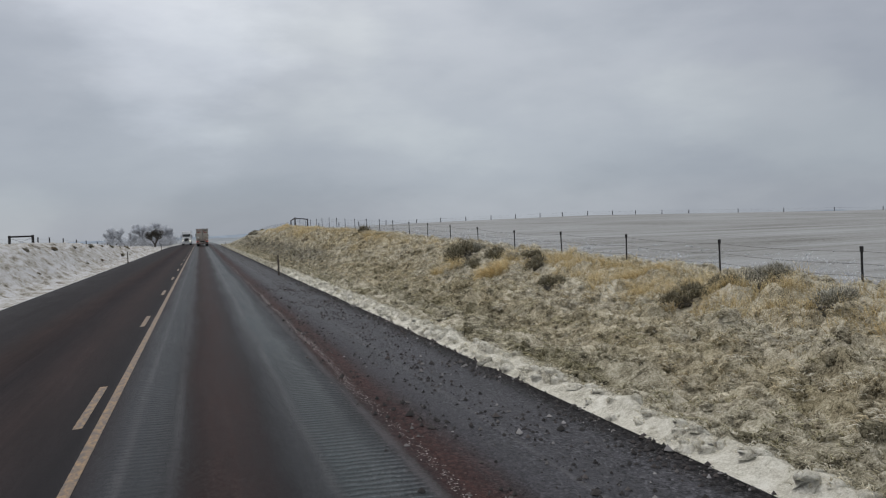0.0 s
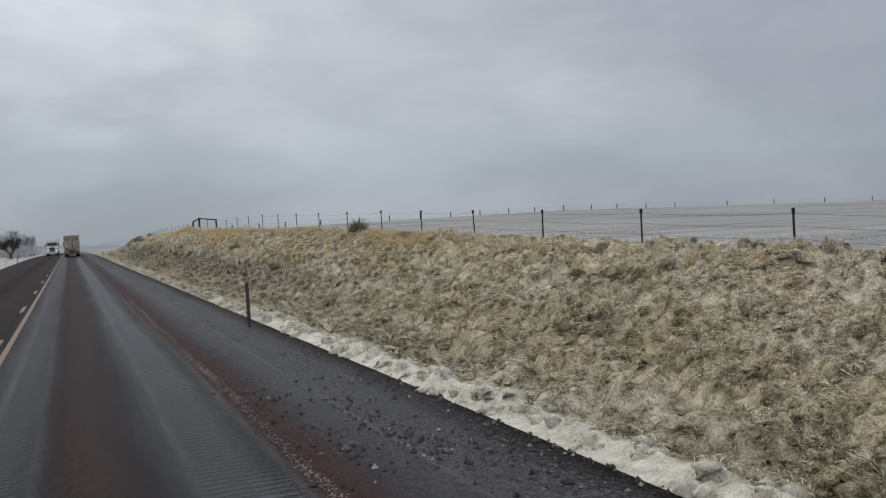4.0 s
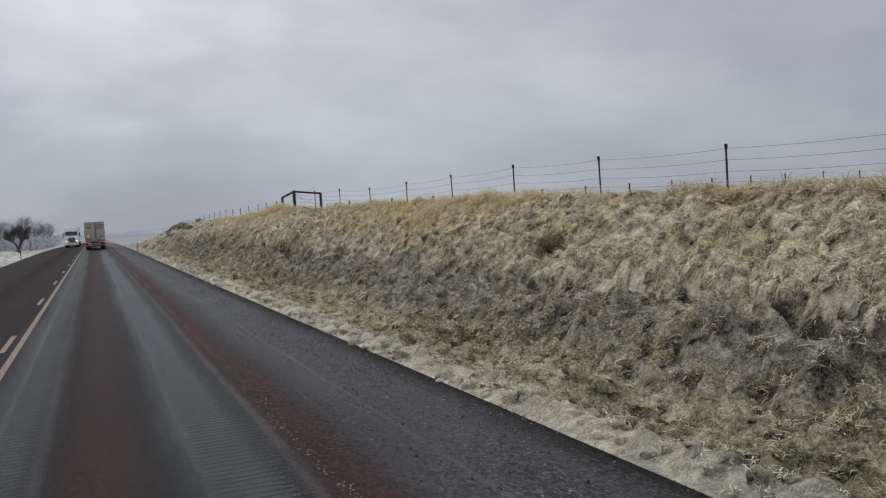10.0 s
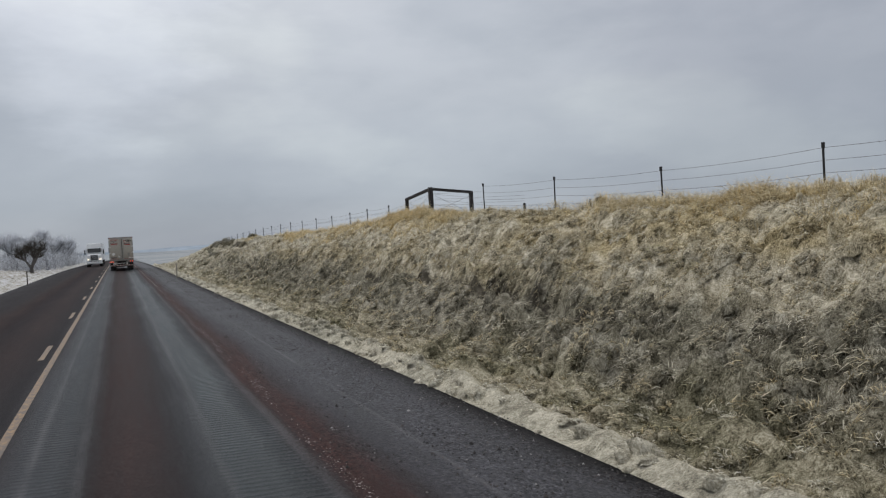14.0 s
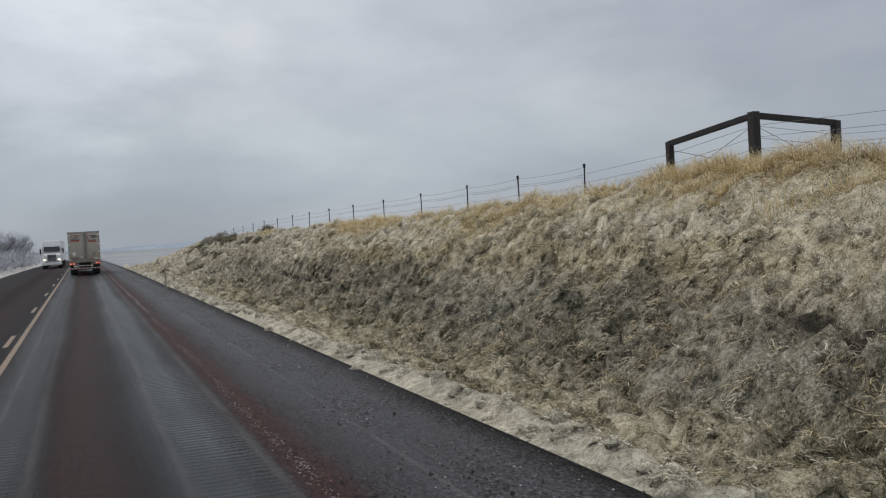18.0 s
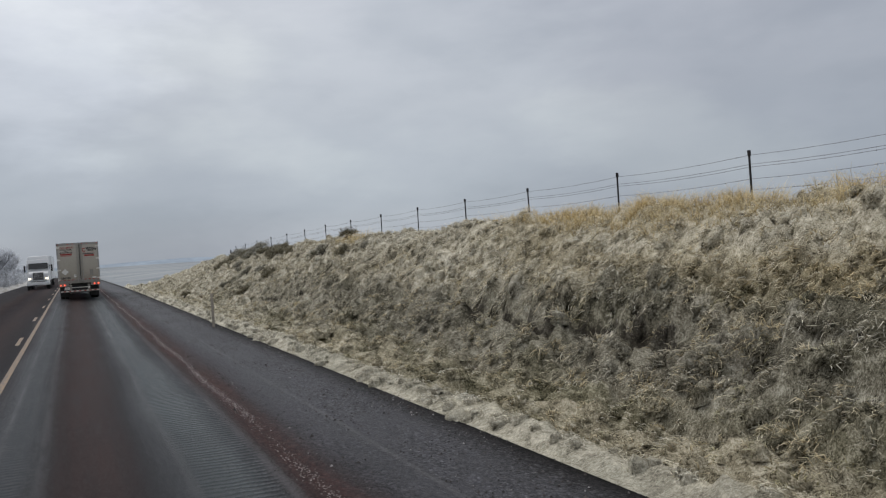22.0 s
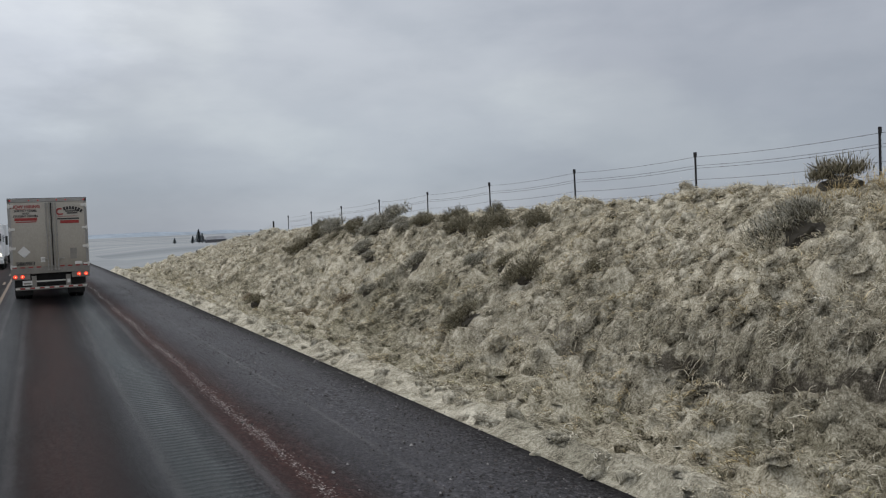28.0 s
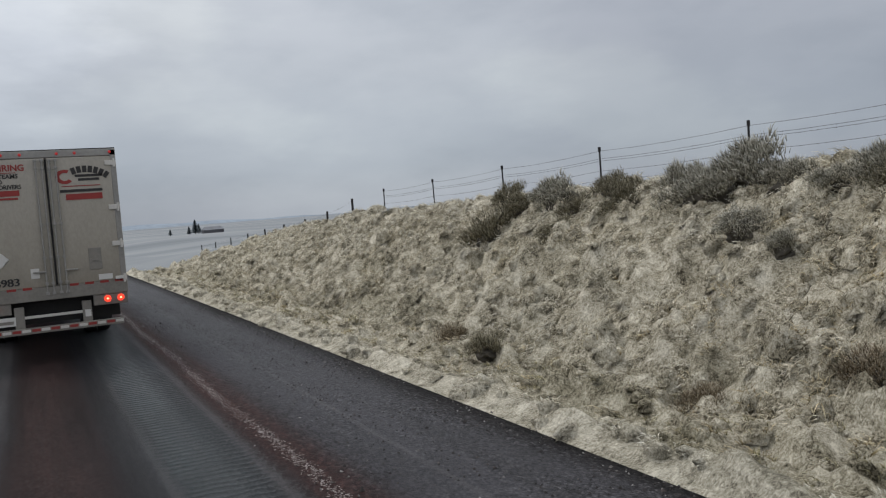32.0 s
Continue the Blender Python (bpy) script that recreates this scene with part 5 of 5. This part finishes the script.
def trailer(x, y, z):
    """A 53 ft van trailer seen from behind, height and door seam fitted to the camera's view; its rear face at y, its
    width along x.
    """
    root = empty("semi_trailer", (x, y, z), label="road-grimed white van trailer with closed swing doors and lit tail lamps", category="trailer")
    W, H, Lt = 2.59, 3.86, 15.9
    z0 = 1.185
    bm = bmesh.new()
    box(bm, (0, Lt / 2 + 0.06, (z0 + H) / 2), (W - 0.06, Lt - 0.12, H - z0), 0.03)
    part("body", bm, M_WHITE, root)
    bm = bmesh.new()
    for s in (-1, 1):
        box(bm, (s * (W / 2 - 0.05), 0.04, (z0 + H) / 2), (0.10, 0.12, H - z0), 0.012)
    box(bm, (0, 0.04, H - 0.045), (W, 0.12, 0.13), 0.012)
    part("rear_frame", bm, M_ALU, root)
    bm = bmesh.new()
    box(bm, (0, 0.035, H + 0.02), (W, 0.1, 0.035), 0.006)
    part("top_edge", bm, M_DARK, root)
    bm = bmesh.new()
    box(bm, (0, 0.03, z0 + 0.12), (W, 0.14, 0.24), 0.012)
    part("sill", bm, M_FRAME, root)
    for i in range(9):
        bm = bmesh.new()
        bmesh.ops.create_uvsphere(bm, u_segments=8, v_segments=5, radius=0.028, matrix=Matrix.Translation((0, -0.025, 0)))
        if i in (0, 2, 3, 5, 6, 8):
            p = part("marker_lamp", bm, M_TAIL_DIM, root)
            p.location = (-1.2 + 0.3 * i, 0, H - 0.045)
        else:
            bm.free()
    for s in (-1, 1):
        bm = bmesh.new()
        x0, x1 = (-1.2, 0.085) if s < 0 else (0.115, 1.2)
        box(bm, ((x0 + x1) / 2, 0.01, (z0 + 0.24 + H - 0.11) / 2), (x1 - x0, 0.05, H - z0 - 0.36), 0.012)
        door = part("door", bm, M_DOOR, root)
        for off in (0.06, 0.165):
            bm = bmesh.new()
            rod(bm, (0.10 + s * off, -0.045, z0 + 0.10), (0.10 + s * off, -0.045, H - 0.14), 0.016, 0.016, 8)
            for zz in (z0 + 0.12, z0 + 0.3, 1.95, 2.55, H - 0.3, H - 0.16):
                box(bm, (0.10 + s * off, -0.04, zz), (0.06, 0.045, 0.05), 0.008)
            part("lock_rod", bm, M_ALU, door)
        bm = bmesh.new()
        box(bm, (0.10 + s * 0.26, -0.05, 1.70), (0.22, 0.028, 0.03), 0.008)
        part("latch_handle", bm, M_ALU, door)
        for zz in (z0 + 0.27, 2.11, 2.79, H - 0.245):
            bm = bmesh.new()
            box(bm, (s * (W / 2 - 0.10), -0.03, zz), (0.2, 0.03, 0.09), 0.01)
            rod(bm, (s * (W / 2 - 0.04), -0.035, zz - 0.08), (s * (W / 2 - 0.04), -0.035, zz + 0.08), 0.022, 0.022, 8)
            part("hinge", bm, M_TAPE_W, door)
    bm = bmesh.new()
    box(bm, (0.10, -0.02, (z0 + H) / 2 + 0.06), (0.034, 0.012, H - z0 - 0.4))
    part("door_seal", bm, M_DARK, root)
    # hiring notice, carrier mark, placards
    letters("NOW HIRING", 0.155, -0.72, 3.585, M_RED, root, bold=0.004, wide=0.98)
    bar(-0.72, 3.505, 0.66, 0.012, M_RED, root, name="underline")
    letters("SOLOS / TEAMS", 0.105, -0.72, 3.44, M_INK, root, bold=0.003)
    letters("AND", 0.10, -0.72, 3.345, M_INK, root, bold=0.003)
    letters("STUDENT DRIVERS", 0.105, -0.72, 3.25, M_INK, root, bold=0.003, wide=0.9)
    bar(-0.72, 3.14, 0.72, 0.10, M_RED, root)
    bar(-0.72, 3.045, 0.66, 0.035, M_RED, root)
    for i in range(7):
        a = radians(120 - i * 10)
        bm = bmesh.new()
        box(bm, (0, -0.021, 0), (0.075, 0.003, 0.12))
        p = part("mark_bar", bm, M_INK, root)
        p.matrix_local = pose(0.60 + 0.62 * math.cos(radians(108 - i * 9)) + 0.14, 0, 2.90 + 0.62 * math.sin(radians(108 - i * 9)), 0, -(18 - i * 9), 0)
    bm = bmesh.new()
    ring = [[bm.verts.new((0.40 + rr * math.cos(radians(a)), -0.022, 3.39 + rr * 0.85 * math.sin(radians(a)))) for rr in (0.085, 0.155)] for a in range(60, 321, 13)]
    for p0, p1 in zip(ring, ring[1:]):
        bm.faces.new((p0[0], p0[1], p1[1], p1[0]))
    bmesh.ops.recalc_face_normals(bm, faces=bm.faces)
    part("round_mark", bm, M_RED, root)
    for zz, ww in ((3.40, 0.46), (3.33, 0.36)):
        bar(0.80, zz, ww, 0.045, M_INK, root)
    bar(0.66, 3.215, 0.66, 0.015, M_RED, root)
    bar(0.66, 3.13, 0.72, 0.05, M_INK, root)
    bar(0.70, 3.018, 0.62, 0.11, M_RED, root)
    for dx in (-0.007, 0.0, 0.007):
        letters("586983", 0.19, -0.80 + dx, 1.55, M_INK, root, y=-0.022 - abs(dx) * 0.1 - (dx > 0) * 0.0006, wide=1.08)
    bm = bmesh.new()
    box(bm, (0, -0.024, 0), (0.30, 0.01, 0.30), 0.01, pose(0, 0, 0, 0, 45, 0))
    for s, t in ((1, 0), (-1, 0), (0, 1), (0, -1)):
        box(bm, (s * 0.14, -0.028, t * 0.14), (0.09, 0.012, 0.09), 0.008, pose(0, 0, 0, 0, 45, 0))
    pl = part("placard_holder", bm, M_LABEL, root, "white diamond placard holder")
    pl.location = (-0.84, 0, 1.97)
    for xx, zz, w, h in ((-0.24, 1.68, 0.14, 0.18), (0.93, 1.51, 0.24, 0.10)):
        bm = bmesh.new()
        box(bm, (xx, -0.02, zz), (w, 0.004, h))
        part("sticker", bm, M_LABEL, root)
    bm = bmesh.new()
    box(bm, (0.78, -0.022, 1.86), (0.22, 0.012, 0.4), 0.006)
    box(bm, (0.78, -0.034, 1.83), (0.10, 0.02, 0.02))
    part("vent_door", bm, M_FRAME, root)
    for i in range(10):
        if i in (4, 5):
            continue
        bm = bmesh.new()
        box(bm, (-1.16 + i * 0.257, -0.043, z0 + 0.235), (0.15, 0.004, 0.045))
        part("reflective_tape", bm, M_RED, root)
    # lamps in the grey apron under the doors
    for s in (-1, 1):
        bm = bmesh.new()
        box(bm, (s * 0.98, 0.03, z0 - 0.10), (0.60, 0.1, 0.2), 0.012)
        part("lamp_box", bm, M_FRAME, root)
        for xx in (0.925, 1.155):
            bm = bmesh.new()
            bmesh.ops.create_cone(bm, cap_ends=True, segments=18, radius1=0.065, radius2=0.058, depth=0.03, matrix=pose(s * xx, -0.035, z0 - 0.09, 90, 0, 0))
            lamp = part("tail_lamp", bm, M_TAIL, root, "lit red tail lamp")
            bm = bmesh.new()
            bmesh.ops.create_cone(bm, cap_ends=True, segments=12, radius1=0.018, radius2=0.014, depth=0.02, matrix=pose(s * xx, -0.056, z0 - 0.09, 90, 0, 0))
            part("bulb", bm, M_TAIL_CORE, lamp)
    for s in (-1, 1):
        bm = bmesh.new()
        box(bm, (s * 0.56, 0.05, 0.88), (0.16, 0.1, 0.44), 0.012)
        part("guard_upright", bm, M_FRAME, root)
    bm = bmesh.new()
    box(bm, (0, 0.0, 0.66), (2.34, 0.11, 0.11), 0.012)
    guard = part("guard_bar", bm, M_FRAME, root, "grey underride bar with red and white tape")
    bm = bmesh.new()
    box(bm, (0, 0.06, 0.90), (1.0, 0.04, 0.05), 0.008)
    part("cross_rail", bm, M_TAPE_W, root)
    for i in range(15):
        bm = bmesh.new()
        box(bm, (-1.1 + i * 0.157, -0.058, 0.67), (0.14, 0.004, 0.05))
        part("tape_block", bm, M_RED if i % 2 else M_TAPE_W, guard)
    bm = bmesh.new()
    box(bm, (-0.78, -0.01, 0.86), (0.31, 0.012, 0.16), 0.005)
    plate = part("number_plate", bm, M_LABEL, root)
    bm = bmesh.new()
    box(bm, (-0.78, -0.018, 0.845), (0.24, 0.003, 0.055))
    part("plate_bar", bm, M_FRAME, plate)
    bm = bmesh.new()
    box(bm, (0.57, -0.008, 0.87), (0.10, 0.006, 0.13))
    part("sticker", bm, M_LABEL, root)
    # two thin full-width dark sheets close off the view under the body
    bm = bmesh.new()
    box(bm, (0, 0.3, 0.95), (2.3, 0.03, 0.4))
    box(bm, (0, 8.0, z0 - 0.12), (0.9, 14.5, 0.2))
    for s in (-1, 1):
        box(bm, (s * 0.45, 8.0, z0 - 0.08), (0.12, 15.0, 0.28))
    box(bm, (0, 5.2, 0.7), (0.8, 2.8, 0.2))
    box(bm, (0, 3.3, 0.72), (2.2, 0.05, 0.5))
    for yy in (4.6, 5.85):
        rod(bm, (-1.1, yy, 0.5), (1.1, yy, 0.5), 0.07, 0.07, 10)
    part("underframe", bm, M_DARK, root)
    for s in (-1, 1):
        # flaps made larger to stand in for the black shade below the guard
        bm = bmesh.new()
        box(bm, (s * 0.95, 3.75, 0.62), (0.64, 0.012, 0.86))
        part("mud_flap", bm, M_BLACK, root)
        for yy in (4.6, 5.85):
            for xx in (0.83, 1.13):
                wheel(root, s * xx, yy, 0.5)
    for s in (-1, 1):
        bm = bmesh.new()
        box(bm, (s * 0.7, 12.0, 0.6), (0.1, 0.1, 0.95), 0.01)
        box(bm, (s * 0.7, 12.0, 0.15), (0.25, 0.25, 0.03))
        part("landing_leg", bm, M_FRAME, root)
    return root


TRUCK = (1.80, 183.3, -0.05)
trailer(*TRUCK)
M_CAB = plain("white_cab_paint", (0.66, 0.67, 0.68), 0.35, vary=0.06, scale=1.0)
M_GLASS = Nodes("dark_cab_glass", 0.06).done((0.012, 0.014, 0.016))
M_CHROME = plain("chrome", (0.6, 0.6, 0.6), 0.2, 1.0, vary=0.1)


def tractor(x, y, z, turn=0.0):
    """A conventional long-nosed tractor; local +y is its front, its fifth wheel near y = 1.5."""
    root = empty("truck_tractor", label="white long-nosed truck tractor with sleeper cab", category="truck")
    root.matrix_world = pose(x, y, z, 0, 0, turn)
    bm = bmesh.new()
    box(bm, (0, 3.75, 2.25), (2.35, 2.6, 2.5), 0.12)
    vs = [v for v in bm.verts if v.co.z > 3.2 and v.co.y > 4.4]
    for v in vs:
        v.co.y -= 0.55
    part("cab", bm, M_CAB, root)
    bm = bmesh.new()
    box(bm, (0, 3.2, 3.62), (2.2, 1.7, 0.55), 0.2)
    part("roof_fairing", bm, M_CAB, root)
    bm = bmesh.new()
    box(bm, (0, 5.75, 1.55), (2.05, 1.7, 1.15), 0.16)
    for v in bm.verts:
        if v.co.y > 6.3 and v.co.z > 1.7:
            v.co.z -= 0.2
    part("hood", bm, M_CAB, root)
    bm = bmesh.new()
    box(bm, (0, 4.86, 2.72), (2.02, 0.05, 0.72), 0.02, pose(0, 0, 0, 24, 0, 0))
    part("windscreen", bm, M_GLASS, root)
    for s in (-1, 1):
        bm = bmesh.new()
        box(bm, (s * 1.172, 4.35, 2.62), (0.03, 0.75, 0.6), 0.01)
        part("side_window", bm, M_GLASS, root)
        bm = bmesh.new()
        box(bm, (s * 1.42, 4.85, 2.45), (0.18, 0.10, 0.75), 0.03)
        rod(bm, (s * 1.15, 4.75, 2.7), (s * 1.4, 4.85, 2.7), 0.02, 0.02, 6)
        part("mirror", bm, M_BLACK, root)
        bm = bmesh.new()
        box(bm, (s * 0.86, 6.52, 1.28), (0.36, 0.16, 0.24), 0.05)
        part("headlamp", bm, M_HEAD, root, "lit headlamp")
        bm = bmesh.new()
        box(bm, (s * 1.02, 5.9, 1.0), (0.34, 1.35, 0.32), 0.12)
        part("mudguard", bm, M_CAB, root)
        wheel(root, s * 1.05, 5.9, 0.51)
        for yy in (0.9, 2.15):
            for xx in (0.8, 1.1):
                wheel(root, s * xx, yy, 0.51)
    bm = bmesh.new()
    box(bm, (0, 6.62, 1.55), (1.1, 0.06, 0.85), 0.03)
    grille = part("grille", bm, M_BLACK, root)
    for i in range(7):
        bm = bmesh.new()
        box(bm, (0, 6.66, 1.22 + i * 0.11), (1.04, 0.02, 0.03), 0.005)
        part("grille_slat", bm, M_CHROME, grille)
    bm = bmesh.new()
    box(bm, (0, 6.72, 0.72), (2.4, 0.3, 0.38), 0.09)
    part("bumper", bm, M_CAB, root)
    bm = bmesh.new()
    for s in (-1, 1):
        box(bm, (s * 0.42, 2.9, 0.85), (0.1, 6.6, 0.26))
    box(bm, (0, 1.5, 1.02), (0.95, 1.0, 0.08))
    part("chassis", bm, M_DARK, root)
    return root


tagged(tractor(TRUCK[0], TRUCK[1] + 12.6, -0.05), group="trucks")


def oncoming(x, y):
    z = float(road_z([x], [y])[0])
    t = tractor(x, y, z, 180)
    tagged(t, "white truck tractor with headlamps on in the oncoming lane", group="trucks")
    root = empty("box_trailer", label="plain white van trailer behind the oncoming tractor", category="trailer")
    root.matrix_world = pose(x, y + 13.4, z - 0.1, 0, 0, 0)
    bm = bmesh.new()
    box(bm, (0, -3.6, 2.55), (2.55, 16.0, 2.85), 0.04)
    part("body", bm, M_CAB, root)
    bm = bmesh.new()
    box(bm, (0, -3.6, 1.0), (1.0, 15.5, 0.24))
    part("underframe", bm, M_DARK, root)
    for s in (-1, 1):
        for yy in (2.2, 3.45):
            wheel(root, s * 1.05, yy, 0.6)


oncoming(-2.2, 234.0)

# ---- trees and distance ----
def bare_tree(name, x, y, h, seed, label, rime=0.6, wide=0.55, n_twigs=3500, bole=0.3):
    z = sheet_z(x, y)
    root = empty(name, (x, y, z), label=label, category="tree", group="frosted trees beyond the bank")
    r = random.Random(seed)
    bm = bmesh.new()
    tips = []

    def limb(p, d, length, rad, depth):
        q = p + d * length
        rod(bm, p, q, rad, rad * 0.65, 6)
        if depth == 0:
            tips.append((p, q))
            return
        for _ in range(r.choice((2, 3, 3))):
            nd = (d + Vector((r.uniform(-1, 1), r.uniform(-1, 1), r.uniform(-0.35, 0.7))) * wide).normalized()
            limb(q, nd, length * r.uniform(0.6, 0.82) * (1.6 if depth == 4 else 1.0), rad * 0.62, depth - 1)
            if depth <= 2:
                tips.append((p, q))

    limb(Vector((0, 0, -0.4)), Vector((r.uniform(-0.08, 0.08), 0, 1)).normalized(), h * bole * 0.65, h * 0.028, 4)
    part("trunk", bm, M_RIMED_BARK if rime > 0.3 else M_BARK, root)
    g = np.random.default_rng(seed)
    k = g.integers(0, len(tips), n_twigs)
    a = np.array([tuple(t[0]) for t in tips])[k]
    b = np.array([tuple(t[1]) for t in tips])[k]
    base = a + (b - a) * g.uniform(0.3, 1.05, (n_twigs, 1))
    if rime > 0.3:
        low = n_twigs // 4
        base[:low] = np.stack([g.normal(0, 0.1, low) * h, g.normal(0, 0.1, low) * h, g.uniform(0, 0.2, low) * h], 1)
    me = blade_mesh("crown", base, g.uniform(0, 6.28, n_twigs), g.uniform(0.05, 0.13, n_twigs) * h, g.uniform(0.2, 0.95, n_twigs), g.uniform(-0.2, 0.5, n_twigs), g.uniform(0.02, 0.045, n_twigs) * (1 + rime), 2)
    me.materials.append(M_RIME if rime > 0.3 else M_TWIG)
    link_mesh("crown", me, None, root)
    return root


bare_tree("bare_oak", -8.8, 198, 11.0, 3, "dark bare oak with gnarled limbs beside the road", 0.1, 1.0, 1500, 0.16)
for x, y, h, s in ((-9.8, 207, 5.2, 5), (-11.8, 212, 6.2, 6), (-8.7, 222, 5.6, 7), (-10.6, 228, 6.8, 8), (-13.2, 219, 6.2, 9), (-8.9, 238, 6.2, 10), (-11.2, 244, 6.8, 12), (-8.6, 254, 6.3, 13), (-10.3, 262, 7.0, 14), (-13.2, 252, 6.8, 15),
                   (-8.5, 272, 6.6, 16), (-9.9, 284, 7.0, 17), (-8.4, 298, 6.8, 18), (-11.2, 306, 7.2, 19), (-15.6, 232, 6.3, 20), (-17.2, 210, 5.2, 21), (-20.2, 224, 5.8, 22), (-14.2, 198, 4.2, 23), (-19.2, 203, 4.6, 24)):
    bare_tree("frosted_tree", x, y, h * 1.9, s, "rime-white leafless tree beside the snowy verge", 0.8, 0.66, 2500, 0.17)


def conifer(x, y, h, seed):
    z = sheet_z(x, y)
    root = empty("conifer", (x, y, z), label="conifer with haze in its grey-blue colour, far out on the snowy plain", category="tree", group="far conifers")
    bm = bmesh.new()
    rod(bm, (0, 0, -0.5), (0, 0, h * 0.95), h * 0.03, 0.05, 7)
    part("trunk", bm, M_BARK, root)
    g = np.random.default_rng(seed)
    n = 1200
    t = g.uniform(0.08, 1, n)
    az = g.uniform(0, 6.28, n)
    base = np.stack([0 * t, 0 * t, t * h], 1) + np.stack([np.cos(az), np.sin(az), 0 * t], 1) * ((1 - t) * h * 0.12 * g.random(n))[:, None]
    me = blade_mesh("crown", base, az, (1.05 - t) * h * 0.24 + 0.2, np.full(n, 0.93), g.uniform(0.3, 0.6, n), np.full(n, h * 0.03), 2)
    me.materials.append(M_PINE)
    link_mesh("crown", me, None, root)


for x, y, h, s in ((97, 700, 9, 1), (99.5, 702, 6.5, 2), (94, 705, 5, 3), (84, 715, 4, 4)):
    conifer(x, y, h, s)


def barn(x, y):
    z = sheet_z(x, y)
    root = empty("barn", (x, y, z), label="low snow-roofed farm building on the far plain", category="barn")
    bm = bmesh.new()
    box(bm, (0, 0, 0.4), (13, 8, 3.6))
    part("wall", bm, plain("dark_barn_boards", (0.13, 0.13, 0.14), 0.9), root)
    bm = bmesh.new()
    vs = [bm.verts.new(p) for p in ((-7, -4.6, 2.1), (7, -4.6, 2.1), (7, 4.6, 2.1), (-7, 4.6, 2.1), (-5, 0, 4.2), (5, 0, 4.2))]
    for f in ((0, 1, 5, 4), (2, 3, 4, 5), (0, 4, 3), (1, 2, 5), (0, 3, 2, 1)):
        bm.faces.new([vs[i] for i in f])
    part("roof", bm, plain("dusted_roof", (0.2, 0.21, 0.23), 0.9, vary=0.3, scale=1), root)


barn(110, 712)


def far_ridge(y, x0, x1, base, height, seed, name):
    xs = np.linspace(x0, x1, 90)
    hs = base + height * (0.55 + 0.45 * np.array([noise.noise(Vector((v * 0.0016, seed, 0))) + 0.4 * noise.noise(Vector((v * 0.008, seed, 2))) for v in xs]))
    co = np.concatenate([np.stack([xs, np.full(90, y), np.full(90, base - 30.0)], 1), np.stack([xs, np.full(90, y + 250.0), hs], 1), np.stack([xs, np.full(90, y + 900.0), hs - 20], 1)])
    i = np.arange(89)
    faces = np.concatenate([np.stack([i, i + 1, i + 91, i + 90], 1), np.stack([i + 90, i + 91, i + 181, i + 180], 1)])
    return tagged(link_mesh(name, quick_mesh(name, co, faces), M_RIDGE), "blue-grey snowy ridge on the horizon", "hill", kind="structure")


# distance haze is put into this blue-grey base colour
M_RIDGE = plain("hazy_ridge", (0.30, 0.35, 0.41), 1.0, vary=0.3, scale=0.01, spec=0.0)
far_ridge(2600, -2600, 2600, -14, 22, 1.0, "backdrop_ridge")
